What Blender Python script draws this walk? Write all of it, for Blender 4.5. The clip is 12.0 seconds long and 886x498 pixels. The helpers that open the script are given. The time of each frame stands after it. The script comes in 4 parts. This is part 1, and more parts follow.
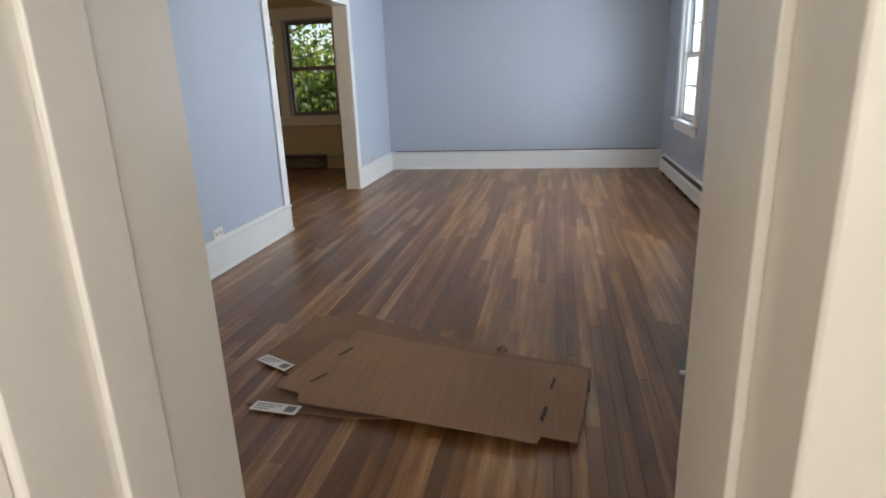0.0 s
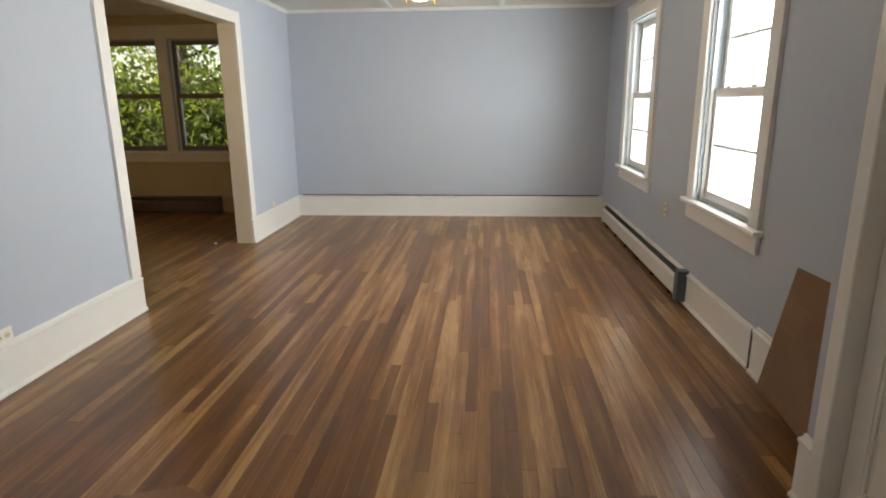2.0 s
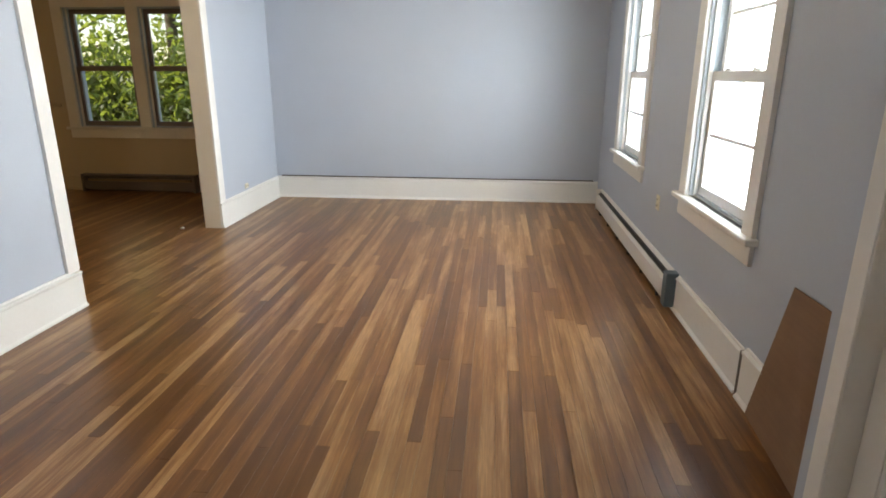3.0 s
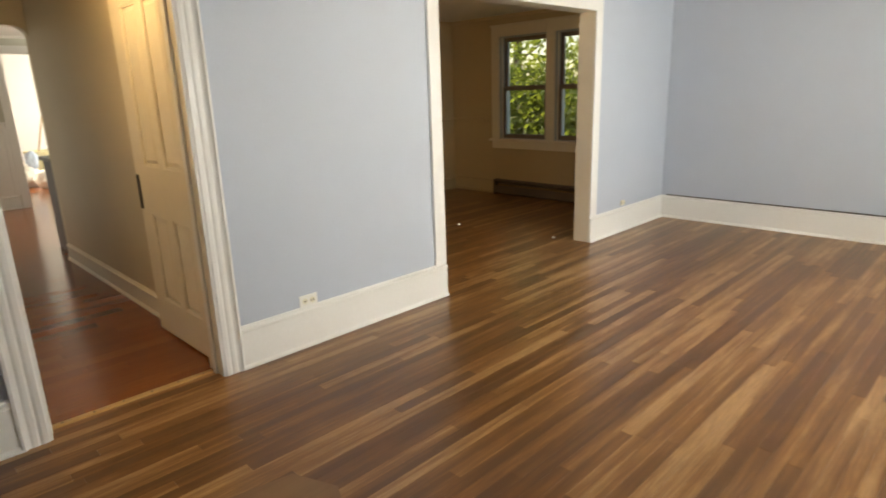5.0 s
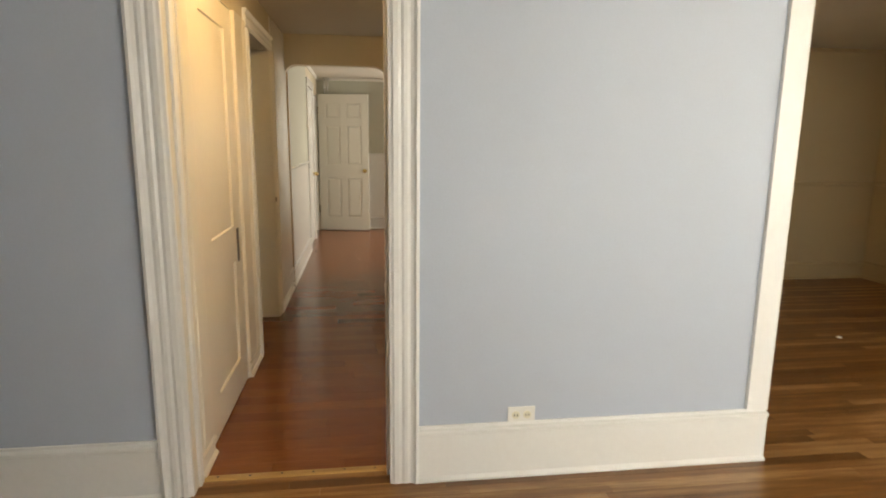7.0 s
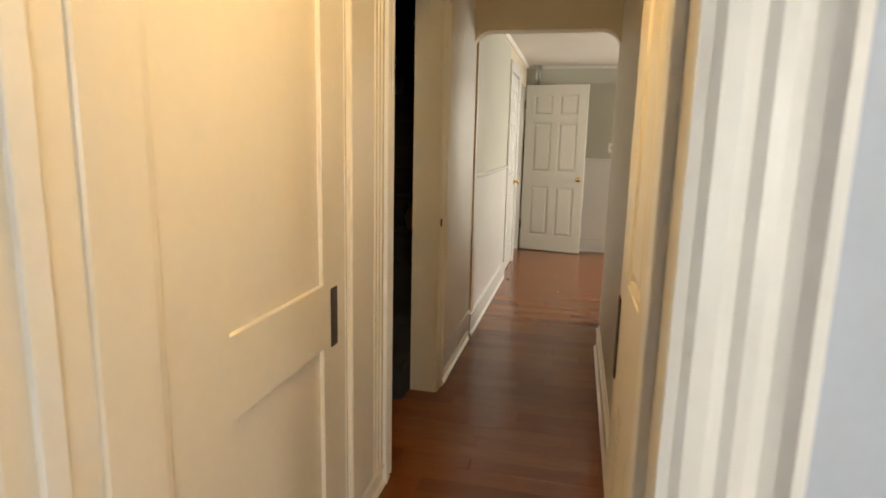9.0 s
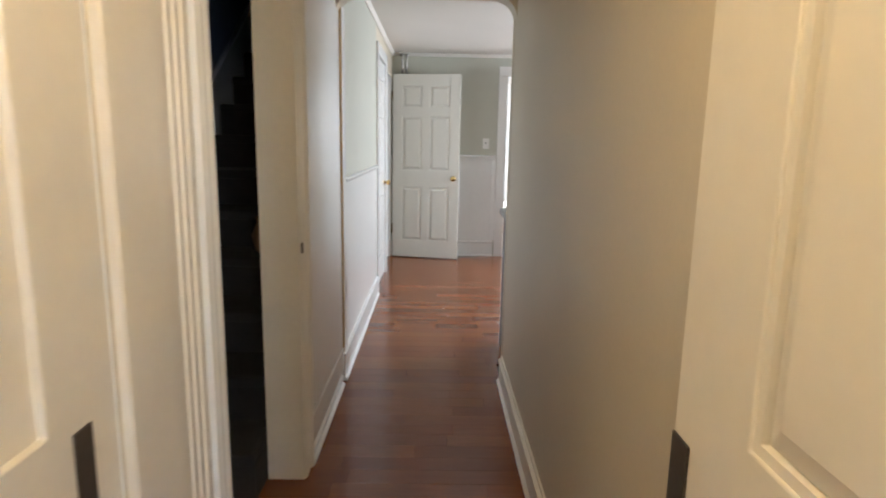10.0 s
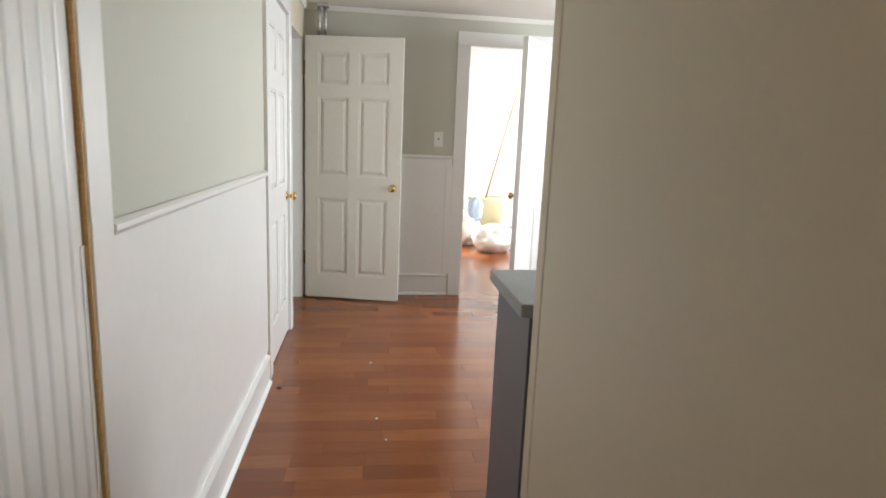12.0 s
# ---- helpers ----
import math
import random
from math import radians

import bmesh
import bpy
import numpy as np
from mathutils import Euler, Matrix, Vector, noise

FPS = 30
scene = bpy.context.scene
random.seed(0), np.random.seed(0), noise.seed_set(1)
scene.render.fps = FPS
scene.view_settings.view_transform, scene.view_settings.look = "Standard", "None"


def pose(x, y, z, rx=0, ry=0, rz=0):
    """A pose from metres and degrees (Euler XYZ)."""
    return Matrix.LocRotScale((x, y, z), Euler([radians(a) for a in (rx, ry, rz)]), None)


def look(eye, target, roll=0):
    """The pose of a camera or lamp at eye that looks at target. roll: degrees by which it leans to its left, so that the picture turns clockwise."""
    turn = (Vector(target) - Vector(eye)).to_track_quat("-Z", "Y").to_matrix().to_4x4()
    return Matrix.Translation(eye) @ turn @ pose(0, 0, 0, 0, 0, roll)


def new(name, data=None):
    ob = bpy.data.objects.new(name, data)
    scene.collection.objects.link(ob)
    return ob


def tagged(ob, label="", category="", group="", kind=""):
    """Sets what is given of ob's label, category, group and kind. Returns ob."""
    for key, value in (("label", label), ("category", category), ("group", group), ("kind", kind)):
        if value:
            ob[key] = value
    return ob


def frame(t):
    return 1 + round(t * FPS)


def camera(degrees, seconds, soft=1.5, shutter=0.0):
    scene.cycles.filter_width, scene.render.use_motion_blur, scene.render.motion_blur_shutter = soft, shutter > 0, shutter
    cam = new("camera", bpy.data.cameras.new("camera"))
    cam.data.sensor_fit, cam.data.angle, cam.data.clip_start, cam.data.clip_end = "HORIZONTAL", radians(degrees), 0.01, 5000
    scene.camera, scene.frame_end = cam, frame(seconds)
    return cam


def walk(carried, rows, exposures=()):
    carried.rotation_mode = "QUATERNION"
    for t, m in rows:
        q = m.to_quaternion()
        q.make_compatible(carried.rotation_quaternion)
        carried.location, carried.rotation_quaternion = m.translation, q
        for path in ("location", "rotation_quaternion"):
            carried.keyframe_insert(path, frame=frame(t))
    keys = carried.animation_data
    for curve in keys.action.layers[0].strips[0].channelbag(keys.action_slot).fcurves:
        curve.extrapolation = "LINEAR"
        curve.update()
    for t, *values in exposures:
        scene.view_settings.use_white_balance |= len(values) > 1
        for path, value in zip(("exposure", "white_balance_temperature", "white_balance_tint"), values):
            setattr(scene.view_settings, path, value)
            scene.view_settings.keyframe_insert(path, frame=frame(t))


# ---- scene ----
cam = camera(73.9, 12.0, 1.7, 0.25)
PATH = [
    (0, (-0.249, 0.082, 1.243), (-0.623, 1.963, 0.674), -2.2),
    (0.5, (-0.317, 0.392, 1.234), (-0.716, 2.269, 0.671), -0.4),
    (1, (-0.34, 0.735, 1.235), (-0.658, 2.632, 0.686), -3.2),
    (1.5, (-0.303, 1.083, 1.296), (-0.553, 3.038, 0.957), -2.2),
    (2, (-0.264, 1.202, 1.308), (-0.412, 3.135, 0.82), -0.5),
    (2.5, (-0.222, 1.413, 1.32), (-0.318, 3.328, 0.753), 1.0),
    (4.3, (0.455, 1.799, 1.429), (-0.437, 3.517, 0.928), -2.4),
    (4.5, (0.436, 1.827, 1.426), (-0.604, 3.461, 0.925), -2.0),
    (5, (0.293, 1.927, 1.386), (-1.084, 3.282, 0.867), -1.9),
    (5.5, (0.155, 2.159, 1.373), (-1.404, 3.309, 0.878), 0.3),
    (6, (0.016, 2.444, 1.374), (-1.711, 3.356, 0.942), 1.2),
    (6.5, (-0.109, 2.753, 1.388), (-2.003, 3.27, 1.005), 2.2),
    (7, (-0.295, 2.959, 1.371), (-2.245, 3.223, 1.009), 0.6),
    (7.5, (-0.634, 3.113, 1.357), (-2.605, 3.027, 1.028), 1.6),
    (9.3, (-2.184, 2.911, 1.312), (-4.103, 2.479, 0.951), 1.3),
    (9.5, (-2.317, 2.873, 1.302), (-4.252, 2.509, 0.949), 1.5),
    (10, (-2.754, 2.785, 1.314), (-4.722, 2.814, 0.955), 1.1),
    (10.5, (-3.19, 2.778, 1.296), (-5.139, 2.966, 0.888), 1.3),
    (11, (-3.719, 2.765, 1.276), (-5.675, 2.966, 0.906), 2.6),
    (11.5, (-4.246, 2.784, 1.285), (-6.198, 3.043, 0.935), 2.5),
    (12, (-4.711, 2.816, 1.305), (-6.662, 3.061, 0.938), 2.4),
]
EXPOSURES = [(0.0, 0.55, 6300, 10), (0.5, 1.2, 7300, 10), (1.0, 1.0, 7700, 10), (1.5, 0.6, 8100, 10), (2.0, 0.7, 7700, 10), (2.5, 1.05, 7000, 10), (4.5, 0.75, 8400, 10), (5.5, 0.95, 8400, 10), (6.5, 0.9, 8600, 10),
             (7.7, 0.95, 8700, 10), (9.3, 1.15, 7600, 10), (10.0, 1.35, 6000, 10), (10.5, 1.85, 5300, 10), (11.0, 2.05, 5300, 10), (11.5, 1.75, 5900, 10), (12.0, 1.3, 6400, 10)]
walk(cam, [(t, look(eye, target, roll)) for t, eye, target, roll in PATH], EXPOSURES)


# ---------------------------------------------------------------- light
SUN_AZ, SUN_EL = radians(-120), radians(42)      # sun stands towards -x and a little to -y
world = bpy.data.worlds.new("world")
scene.world = world
world.use_nodes = True
wn = world.node_tree.nodes
sky = wn.new("ShaderNodeTexSky")
sky.sky_type = 'NISHITA'
sky.sun_disc = False
sky.sun_elevation = SUN_EL
sky.sun_rotation = SUN_AZ
world.node_tree.links.new(sky.outputs[0], wn["Background"].inputs[0])
wn["Background"].inputs[1].default_value = 0.15

sun = new("sun", bpy.data.lights.new("sun", 'SUN'))
sun.data.energy, sun.data.angle, sun.data.color = 5.0, radians(0.5), (1.0, 0.95, 0.86)
sd = Vector((math.sin(SUN_AZ) * math.cos(SUN_EL), math.cos(SUN_AZ) * math.cos(SUN_EL), math.sin(SUN_EL)))
sun.matrix_world = look(sd * 40, (0, 0, 0))


def window_light(name, centre, target, w, h, watts, color=(0.93, 0.97, 1.0), spread=180):
    lamp = new(name, bpy.data.lights.new(name, 'AREA'))
    lamp.data.shape, lamp.data.size, lamp.data.size_y = 'RECTANGLE', w, h
    lamp.data.energy, lamp.data.color, lamp.data.spread = watts, color, radians(spread)
    lamp.matrix_world = look(centre, target)
    return lamp


def bulb_light(name, place, watts, radius, color):
    lamp = new(name, bpy.data.lights.new(name, 'POINT'))
    lamp.data.energy, lamp.data.shadow_soft_size, lamp.data.color = watts, radius, color
    lamp.location = place
    return lamp


WARM = (1.0, 0.68, 0.36)
window_light("daylight_living_far", (1.255, 6.615, 1.34), (0, 6.615, 1.34), 0.84, 1.28, 27, (0.82, 0.92, 1.0), 158)
window_light("daylight_living_near", (1.255, 4.575, 1.34), (0, 4.575, 1.34), 0.82, 1.28, 27, (0.82, 0.92, 1.0), 158)
window_light("daylight_front_door", (0.915, 2.50, 1.33), (0, 2.50, 1.33), 0.56, 1.16, 9)
# two unseen entry lamps, added to brighten the door and jambs
window_light("daylight_entry", (-0.5, -2.4, 1.5), (-0.5, 0, 1.4), 1.4, 1.4, 19, (1.0, 0.96, 0.90))
window_light("daylight_entry_side", (0.535, -1.05, 1.5), (-1, -1.05, 1.5), 1.1, 1.2, 29, (0.97, 0.98, 1.0))
window_light("daylight_kitchen", (-7.9, 5.56, 1.45), (-7.9, 3, 1.3), 1.2, 1.1, 34)
window_light("daylight_sunroom", (-11.45, 6.14, 1.35), (-11.45, 2, 1.35), 2.7, 1.7, 60)
bulb_light("hall_bulb", (-2.98, 2.76, 2.12), 3.5, 0.05, WARM)
# warm fill added out of view to lift the dining room
bulb_light("dining_bulb", (-4.1, 4.6, 2.12), 2.8, 0.05, (1.0, 0.72, 0.42))
bulb_light("fan_bulb", (-0.71, 5.25, 1.99), 4.0, 0.05, (1.0, 0.70, 0.36))


# ---------------------------------------------------------------- materials
class Nodes:
    def __init__(self, name):
        self.mat = bpy.data.materials.new(name)
        self.mat.use_nodes = True
        self.t = self.mat.node_tree
        self.b = self.t.nodes["Principled BSDF"]

    def n(self, kind, **inputs):
        node = self.t.nodes.new(kind)
        for k, v in inputs.items():
            node.inputs[k.replace("_", " ")].default_value = v
        return node

    def l(self, a, b):
        self.t.links.new(a, b)

    def coords(self, scale=(1, 1, 1)):
        g = self.n("ShaderNodeNewGeometry")
        m = self.n("ShaderNodeMapping")
        m.inputs["Scale"].default_value = scale
        self.l(g.outputs["Position"], m.inputs["Vector"])
        return m.outputs["Vector"]

    def noise(self, scale, detail=4.0, rough=0.55, stretch=(1, 1, 1)):
        nz = self.n("ShaderNodeTexNoise", Scale=scale, Detail=detail, Roughness=rough)
        self.l(self.coords(stretch), nz.inputs["Vector"])
        return nz.outputs["Fac"]

    def scaled(self, fac, factor, add):
        q = self.n("ShaderNodeMath")
        q.operation = 'MULTIPLY_ADD'
        self.l(fac, q.inputs[0])
        q.inputs[1].default_value, q.inputs[2].default_value = factor, add
        return q.outputs[0]

    def ramp(self, fac, stops):
        r = self.n("ShaderNodeValToRGB")
        e = r.color_ramp.elements
        while len(e) < len(stops):
            e.new(0.5)
        for el, (p, c) in zip(e, stops):
            el.position, el.color = p, (*c, 1)
        self.l(fac, r.inputs["Fac"])
        return r.outputs["Color"]

    def mix(self, fac, a, b, mode='MIX'):
        m = self.n("ShaderNodeMix")
        m.data_type, m.blend_type = 'RGBA', mode
        for sock, v in ((m.inputs[0], fac), (m.inputs[6], a), (m.inputs[7], b)):
            if isinstance(v, (int, float)):
                sock.default_value = v
            elif isinstance(v, tuple):
                sock.default_value = (*v, 1)
            else:
                self.l(v, sock)
        return m.outputs[2]

    def bump(self, fac, strength, distance=0.002):
        bp = self.n("ShaderNodeBump", Strength=strength, Distance=distance)
        self.l(fac, bp.inputs["Height"])
        self.l(bp.outputs["Normal"], self.b.inputs["Normal"])

    def out(self, color=None, rough=None, **kw):
        if color is not None:
            if isinstance(color, tuple):
                self.b.inputs["Base Color"].default_value = (*color, 1)
            else:
                self.l(color, self.b.inputs["Base Color"])
        if rough is not None:
            if isinstance(rough, (int, float)):
                self.b.inputs["Roughness"].default_value = rough
            else:
                self.l(rough, self.b.inputs["Roughness"])
        for k, v in kw.items():
            self.b.inputs[k.replace("_", " ")].default_value = v
        return self.mat


def shade(c, f):
    return tuple(min(1, v * f) for v in c)


def paint(name, color, rough=0.5, vary=0.05, relief=0.25, grain=90.0, spec=0.5):
    m = Nodes(name)
    big = m.noise(1.3, 3)
    fine = m.noise(grain, 3)
    col = m.ramp(big, [(0.3, shade(color, 1 - vary)), (0.7, shade(color, 1 + vary))])
    col = m.mix(0.35, col, m.ramp(fine, [(0.3, shade(color, 0.96)), (0.7, shade(color, 1.04))]))
    m.bump(fine, relief, 0.0012)
    return m.out(col, rough, **{"Specular_IOR_Level": spec})


BLUE = paint("blue_grey_wall_paint", (0.46, 0.515, 0.61), 0.55, 0.03)
TRIM = paint("white_trim_paint", (0.79, 0.79, 0.78), 0.34, 0.04, 0.35, 40)
CREAM = paint("cream_wall_paint", (0.62, 0.55, 0.43), 0.45, 0.04)
CREAM_TRIM = paint("cream_gloss_paint", (0.76, 0.71, 0.62), 0.30, 0.04, 0.45, 30)
TAN = paint("tan_wall_paint", (0.52, 0.41, 0.26), 0.5, 0.05)
SAGE = paint("pale_sage_wall_paint", (0.50, 0.50, 0.43), 0.5, 0.03)
GLOSSWHITE = paint("glossy_white_panel_paint", (0.78, 0.78, 0.77), 0.24, 0.02, 0.2, 18)
CEIL = paint("white_ceiling_paint", (0.72, 0.69, 0.64), 0.7, 0.04, 0.6, 60)
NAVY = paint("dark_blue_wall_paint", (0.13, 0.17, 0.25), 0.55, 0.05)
SUNWALL = paint("white_sunroom_paint", (0.84, 0.83, 0.80), 0.6, 0.03)
DOORGREY = paint("off_white_door_paint", (0.66, 0.64, 0.58), 0.32, 0.03, 0.3, 30)
CABINET = paint("slate_grey_cabinet_paint", (0.13, 0.135, 0.15), 0.45, 0.05)
PLATE = paint("ivory_plastic", (0.72, 0.68, 0.55), 0.35, 0.02, 0.05)
WHITEPLATE = paint("white_plastic", (0.80, 0.79, 0.76), 0.35, 0.02, 0.05)
SLOT = paint("dark_slot", (0.04, 0.035, 0.03), 0.6, 0.1)
IRON = paint("dark_iron", (0.05, 0.04, 0.035), 0.5, 0.2, 0.4)
BLACK = paint("black_heater_fins", (0.03, 0.03, 0.03), 0.5, 0.2)
HEATER = paint("white_heater_enamel", (0.74, 0.72, 0.68), 0.35, 0.03, 0.1)
TEAL = paint("blue_grey_end_cap", (0.10, 0.14, 0.17), 0.4, 0.05, 0.1)
BROWNHEAT = paint("brown_heater_enamel", (0.13, 0.10, 0.08), 0.45, 0.2, 0.3)
VINYL = paint("white_vinyl", (0.80, 0.80, 0.80), 0.35, 0.02, 0.05)
# window channel whose bluish shade is put into the base colour
WINSHADE = paint("shaded_window_channel", (0.40, 0.45, 0.50), 0.4, 0.03, 0.1)
# cream sash with its backlit shade put into the colour as brown
SASHBACKLIT = paint("backlit_cream_window_sash", (0.20, 0.155, 0.13), 0.45, 0.06, 0.2)
PAPER = paint("white_paper_label", (0.80, 0.79, 0.76), 0.6, 0.03, 0.1)
INK = paint("faded_ink", (0.18, 0.18, 0.19), 0.6, 0.1, 0.05)
BAG = paint("white_plastic_bag", (0.78, 0.76, 0.70), 0.35, 0.05, 0.2, 12)
BAGBLUE = paint("pale_blue_cloth", (0.45, 0.55, 0.68), 0.7, 0.08, 0.5, 60)
YELLOW = paint("pale_yellow_plastic", (0.80, 0.74, 0.45), 0.45, 0.05, 0.2)
SIDING = paint("white_siding_paint", (0.80, 0.80, 0.78), 0.6, 0.03)
BARK = paint("bark", (0.10, 0.075, 0.05), 0.9, 0.25, 0.9, 20)


def metal(name, color, rough):
    m = Nodes(name)
    f = m.noise(60, 4)
    m.bump(f, 0.15, 0.0006)
    col = m.ramp(f, [(0.35, shade(color, 0.75)), (0.7, color)])
    return m.out(col, rough, Metallic=1.0)


BRASS = metal("polished_brass", (0.80, 0.58, 0.24), 0.22)
OLDBRASS = metal("tarnished_brass", (0.32, 0.24, 0.13), 0.42)
PIPE = metal("painted_pipe", (0.66, 0.66, 0.64), 0.5)


def glass_material():
    m = Nodes("window_glass")
    return m.out((1, 1, 1), 0.0, **{"Transmission_Weight": 1.0, "IOR": 1.45})


GLASS = glass_material()


def glow(name, color, strength):
    m = Nodes(name)
    m.b.inputs["Emission Color"].default_value = (*color, 1)
    m.b.inputs["Emission Strength"].default_value = strength
    return m.out(color, 0.3)


GLOBE = glow("lit_glass_globe", (1.0, 0.78, 0.42), 9.0)


def wood_floor(name, stops, along, island, stain, rough=0.33, grain=1.0, contrast=0.55):
    """Boards that differ from one another, with grain along their length and wide stains."""
    m = Nodes(name)
    if island:
        g = m.n("ShaderNodeNewGeometry")
        rnd = g.outputs["Random Per Island"]
    else:
        g = m.n("ShaderNodeObjectInfo")
        rnd = g.outputs["Random"]
    stretch = (1, 0.05, 1) if along == "y" else (0.05, 1, 1)
    fine = m.noise(150 * grain, 5, 0.6, stretch)
    lo = (1, 0.035, 1) if along == "y" else (0.035, 1, 1)
    streak = m.noise(22 * grain, 4, 0.6, lo)
    patch = m.noise(9 * grain, 3, 0.6, (1, 0.22, 1) if along == "y" else (0.22, 1, 1))
    blot = m.noise(1.7, 5, 0.6)

    def weigh(a, k, b):
        q = m.n("ShaderNodeMath")
        q.operation = 'MULTIPLY_ADD'
        m.l(a, q.inputs[0])
        q.inputs[1].default_value = k
        if isinstance(b, float):
            q.inputs[2].default_value = b
        else:
            m.l(b, q.inputs[2])
        return q.outputs[0]
    tone = weigh(rnd, 0.85, -0.5 * (contrast + contrast * 0.45) + 0.10)
    tone = weigh(streak, contrast, tone)
    tone = weigh(patch, contrast * 0.45, tone)
    col = m.ramp(tone, stops)
    col = m.mix(m.ramp(fine, [(0.42, (0.35, 0.35, 0.35)), (0.62, (0, 0, 0))]), col, shade(stops[0][1], 0.9))
    col = m.mix(m.ramp(blot, [(0.42, (0, 0, 0)), (0.66, (stain, stain, stain))]), col, shade(stops[1][1], 0.7))
    m.bump(fine, 0.18, 0.0006)
    return m.out(col, rough)


OAK = [(0.0, (0.120, 0.050, 0.017)), (0.35, (0.190, 0.081, 0.025)), (0.65, (0.285, 0.130, 0.042)), (1.0, (0.47, 0.270, 0.118))]
LAM = [(0.0, (0.165, 0.046, 0.012)), (0.5, (0.225, 0.067, 0.018)), (1.0, (0.28, 0.094, 0.028))]
OAK_PIECE = wood_floor("refinished_oak_boards", OAK, "y", False, 0.12, 0.29, contrast=2.0)
OAK_REST = wood_floor("refinished_oak_floor", OAK, "y", True, 0.12, 0.29, contrast=2.0)
LAM_PIECE = wood_floor("cherry_laminate_boards", LAM, "y", False, 0.25, 0.19, 0.8)
LAM_REST = wood_floor("cherry_laminate_floor", LAM, "y", True, 0.25, 0.19, 0.8)
BRIGHTWOOD = wood_floor("pale_pine_strip", [(0.0, (0.40, 0.24, 0.09)), (1.0, (0.60, 0.40, 0.17))], "y", True, 0.1, 0.4)
DARKWOOD = wood_floor("dark_fan_blade_wood", [(0.0, (0.05, 0.025, 0.012)), (1.0, (0.14, 0.07, 0.03))], "x", True, 0.2, 0.35)


def cardboard_material(name, f):
    m = Nodes(name)
    big = m.noise(3.0, 4)
    flute = m.noise(60, 3, 0.5, (1, 0.04, 1))
    col = m.ramp(big, [(0.3, shade((0.205, 0.115, 0.065), f)), (0.7, shade((0.255, 0.150, 0.085), f))])
    col = m.mix(m.ramp(flute, [(0.4, (0.22, 0.22, 0.22)), (0.6, (0, 0, 0))]), col, (0.17, 0.095, 0.055))
    m.bump(flute, 0.25, 0.001)
    return m.out(col, 0.8)


CARD = cardboard_material("worn_brown_cardboard", 1.0)
CARD_NEW = cardboard_material("clean_brown_cardboard", 1.35)


def cloth(name, a, b, scale, relief=0.8):
    m = Nodes(name)
    f = m.noise(scale, 5, 0.7)
    g = m.noise(scale / 25, 4)
    col = m.mix(0.5, m.ramp(f, [(0.35, a), (0.65, b)]), m.ramp(g, [(0.35, a), (0.65, b)]))
    m.bump(f, relief, 0.004)
    return m.out(col, 0.95)


MAT = cloth("mottled_green_grey_mat", (0.095, 0.100, 0.072), (0.25, 0.25, 0.185), 70)
CARPET = cloth("charcoal_carpet", (0.012, 0.012, 0.014), (0.03, 0.03, 0.033), 160)
COUNTER = cloth("grey_laminate_worktop", (0.30, 0.31, 0.31), (0.42, 0.43, 0.43), 120, 0.1)
GRASS = cloth("lawn", (0.035, 0.07, 0.015), (0.09, 0.14, 0.035), 8)


def leaf_material(name, a, b):
    m = Nodes(name)
    g = m.n("ShaderNodeNewGeometry")
    col = m.ramp(g.outputs["Random Per Island"], [(0.0, a), (1.0, b)])
    m.l(col, m.b.inputs["Base Color"])
    m.b.inputs["Roughness"].default_value = 0.5
    tr = m.n("ShaderNodeBsdfTranslucent")
    m.l(m.mix(0.5, col, (0.45, 0.55, 0.06)), tr.inputs["Color"])
    mx = m.n("ShaderNodeMixShader", Fac=0.55)
    m.l(m.b.outputs[0], mx.inputs[1])
    m.l(tr.outputs[0], mx.inputs[2])
    m.l(mx.outputs[0], m.t.nodes["Material Output"].inputs["Surface"])
    return m.mat


LEAF = leaf_material("green_leaves", (0.09, 0.14, 0.025), (0.32, 0.38, 0.09))
SHRUB = leaf_material("dark_shrub_leaves", (0.025, 0.05, 0.012), (0.12, 0.17, 0.04))


# ---------------------------------------------------------------- building helpers
def finish(bm, name, mats):
    me = bpy.data.meshes.new(name)
    bmesh.ops.recalc_face_normals(bm, faces=bm.faces)
    bm.to_mesh(me)
    bm.free()
    for m in (mats if isinstance(mats, (list, tuple)) else [mats]):
        me.materials.append(m)
    return me


def thing(name, label="", category="", group="", kind="", place=(0, 0, 0), turn=0):
    e = new(name)
    e.empty_display_size = 0.1
    e.matrix_basis = pose(*place, 0, 0, turn)
    return tagged(e, label, category, group, kind)


def part(name, bm, material, parent, label=""):
    ob = new(name, finish(bm, name, material))
    ob.parent = parent
    return tagged(ob, label)


def solid(name, bm, material, label="", category="", group="", kind="", place=(0, 0, 0), turn=0):
    ob = new(name, finish(bm, name, material))
    ob.matrix_basis = pose(*place, 0, 0, turn)
    return tagged(ob, label, category, group, kind)


def box(bm, x0, x1, y0, y1, z0, z1, bevel=0.0, mat=0):
    vs = [bm.verts.new((x, y, z)) for x in (x0, x1) for y in (y0, y1) for z in (z0, z1)]
    fs = [bm.faces.new([vs[i] for i in f]) for f in ((0, 1, 3, 2), (4, 6, 7, 5), (0, 4, 5, 1), (2, 3, 7, 6), (0, 2, 6, 4), (1, 5, 7, 3))]
    for f in fs:
        f.material_index = mat
    if bevel:
        es = list({e for f in fs for e in f.edges})
        bmesh.ops.bevel(bm, geom=es, offset=bevel, segments=2, affect='EDGES', profile=0.5)
    return bm


def boxes(*rows, bevel=0.0):
    bm = bmesh.new()
    for r in rows:
        box(bm, *r, bevel=bevel)
    return bm


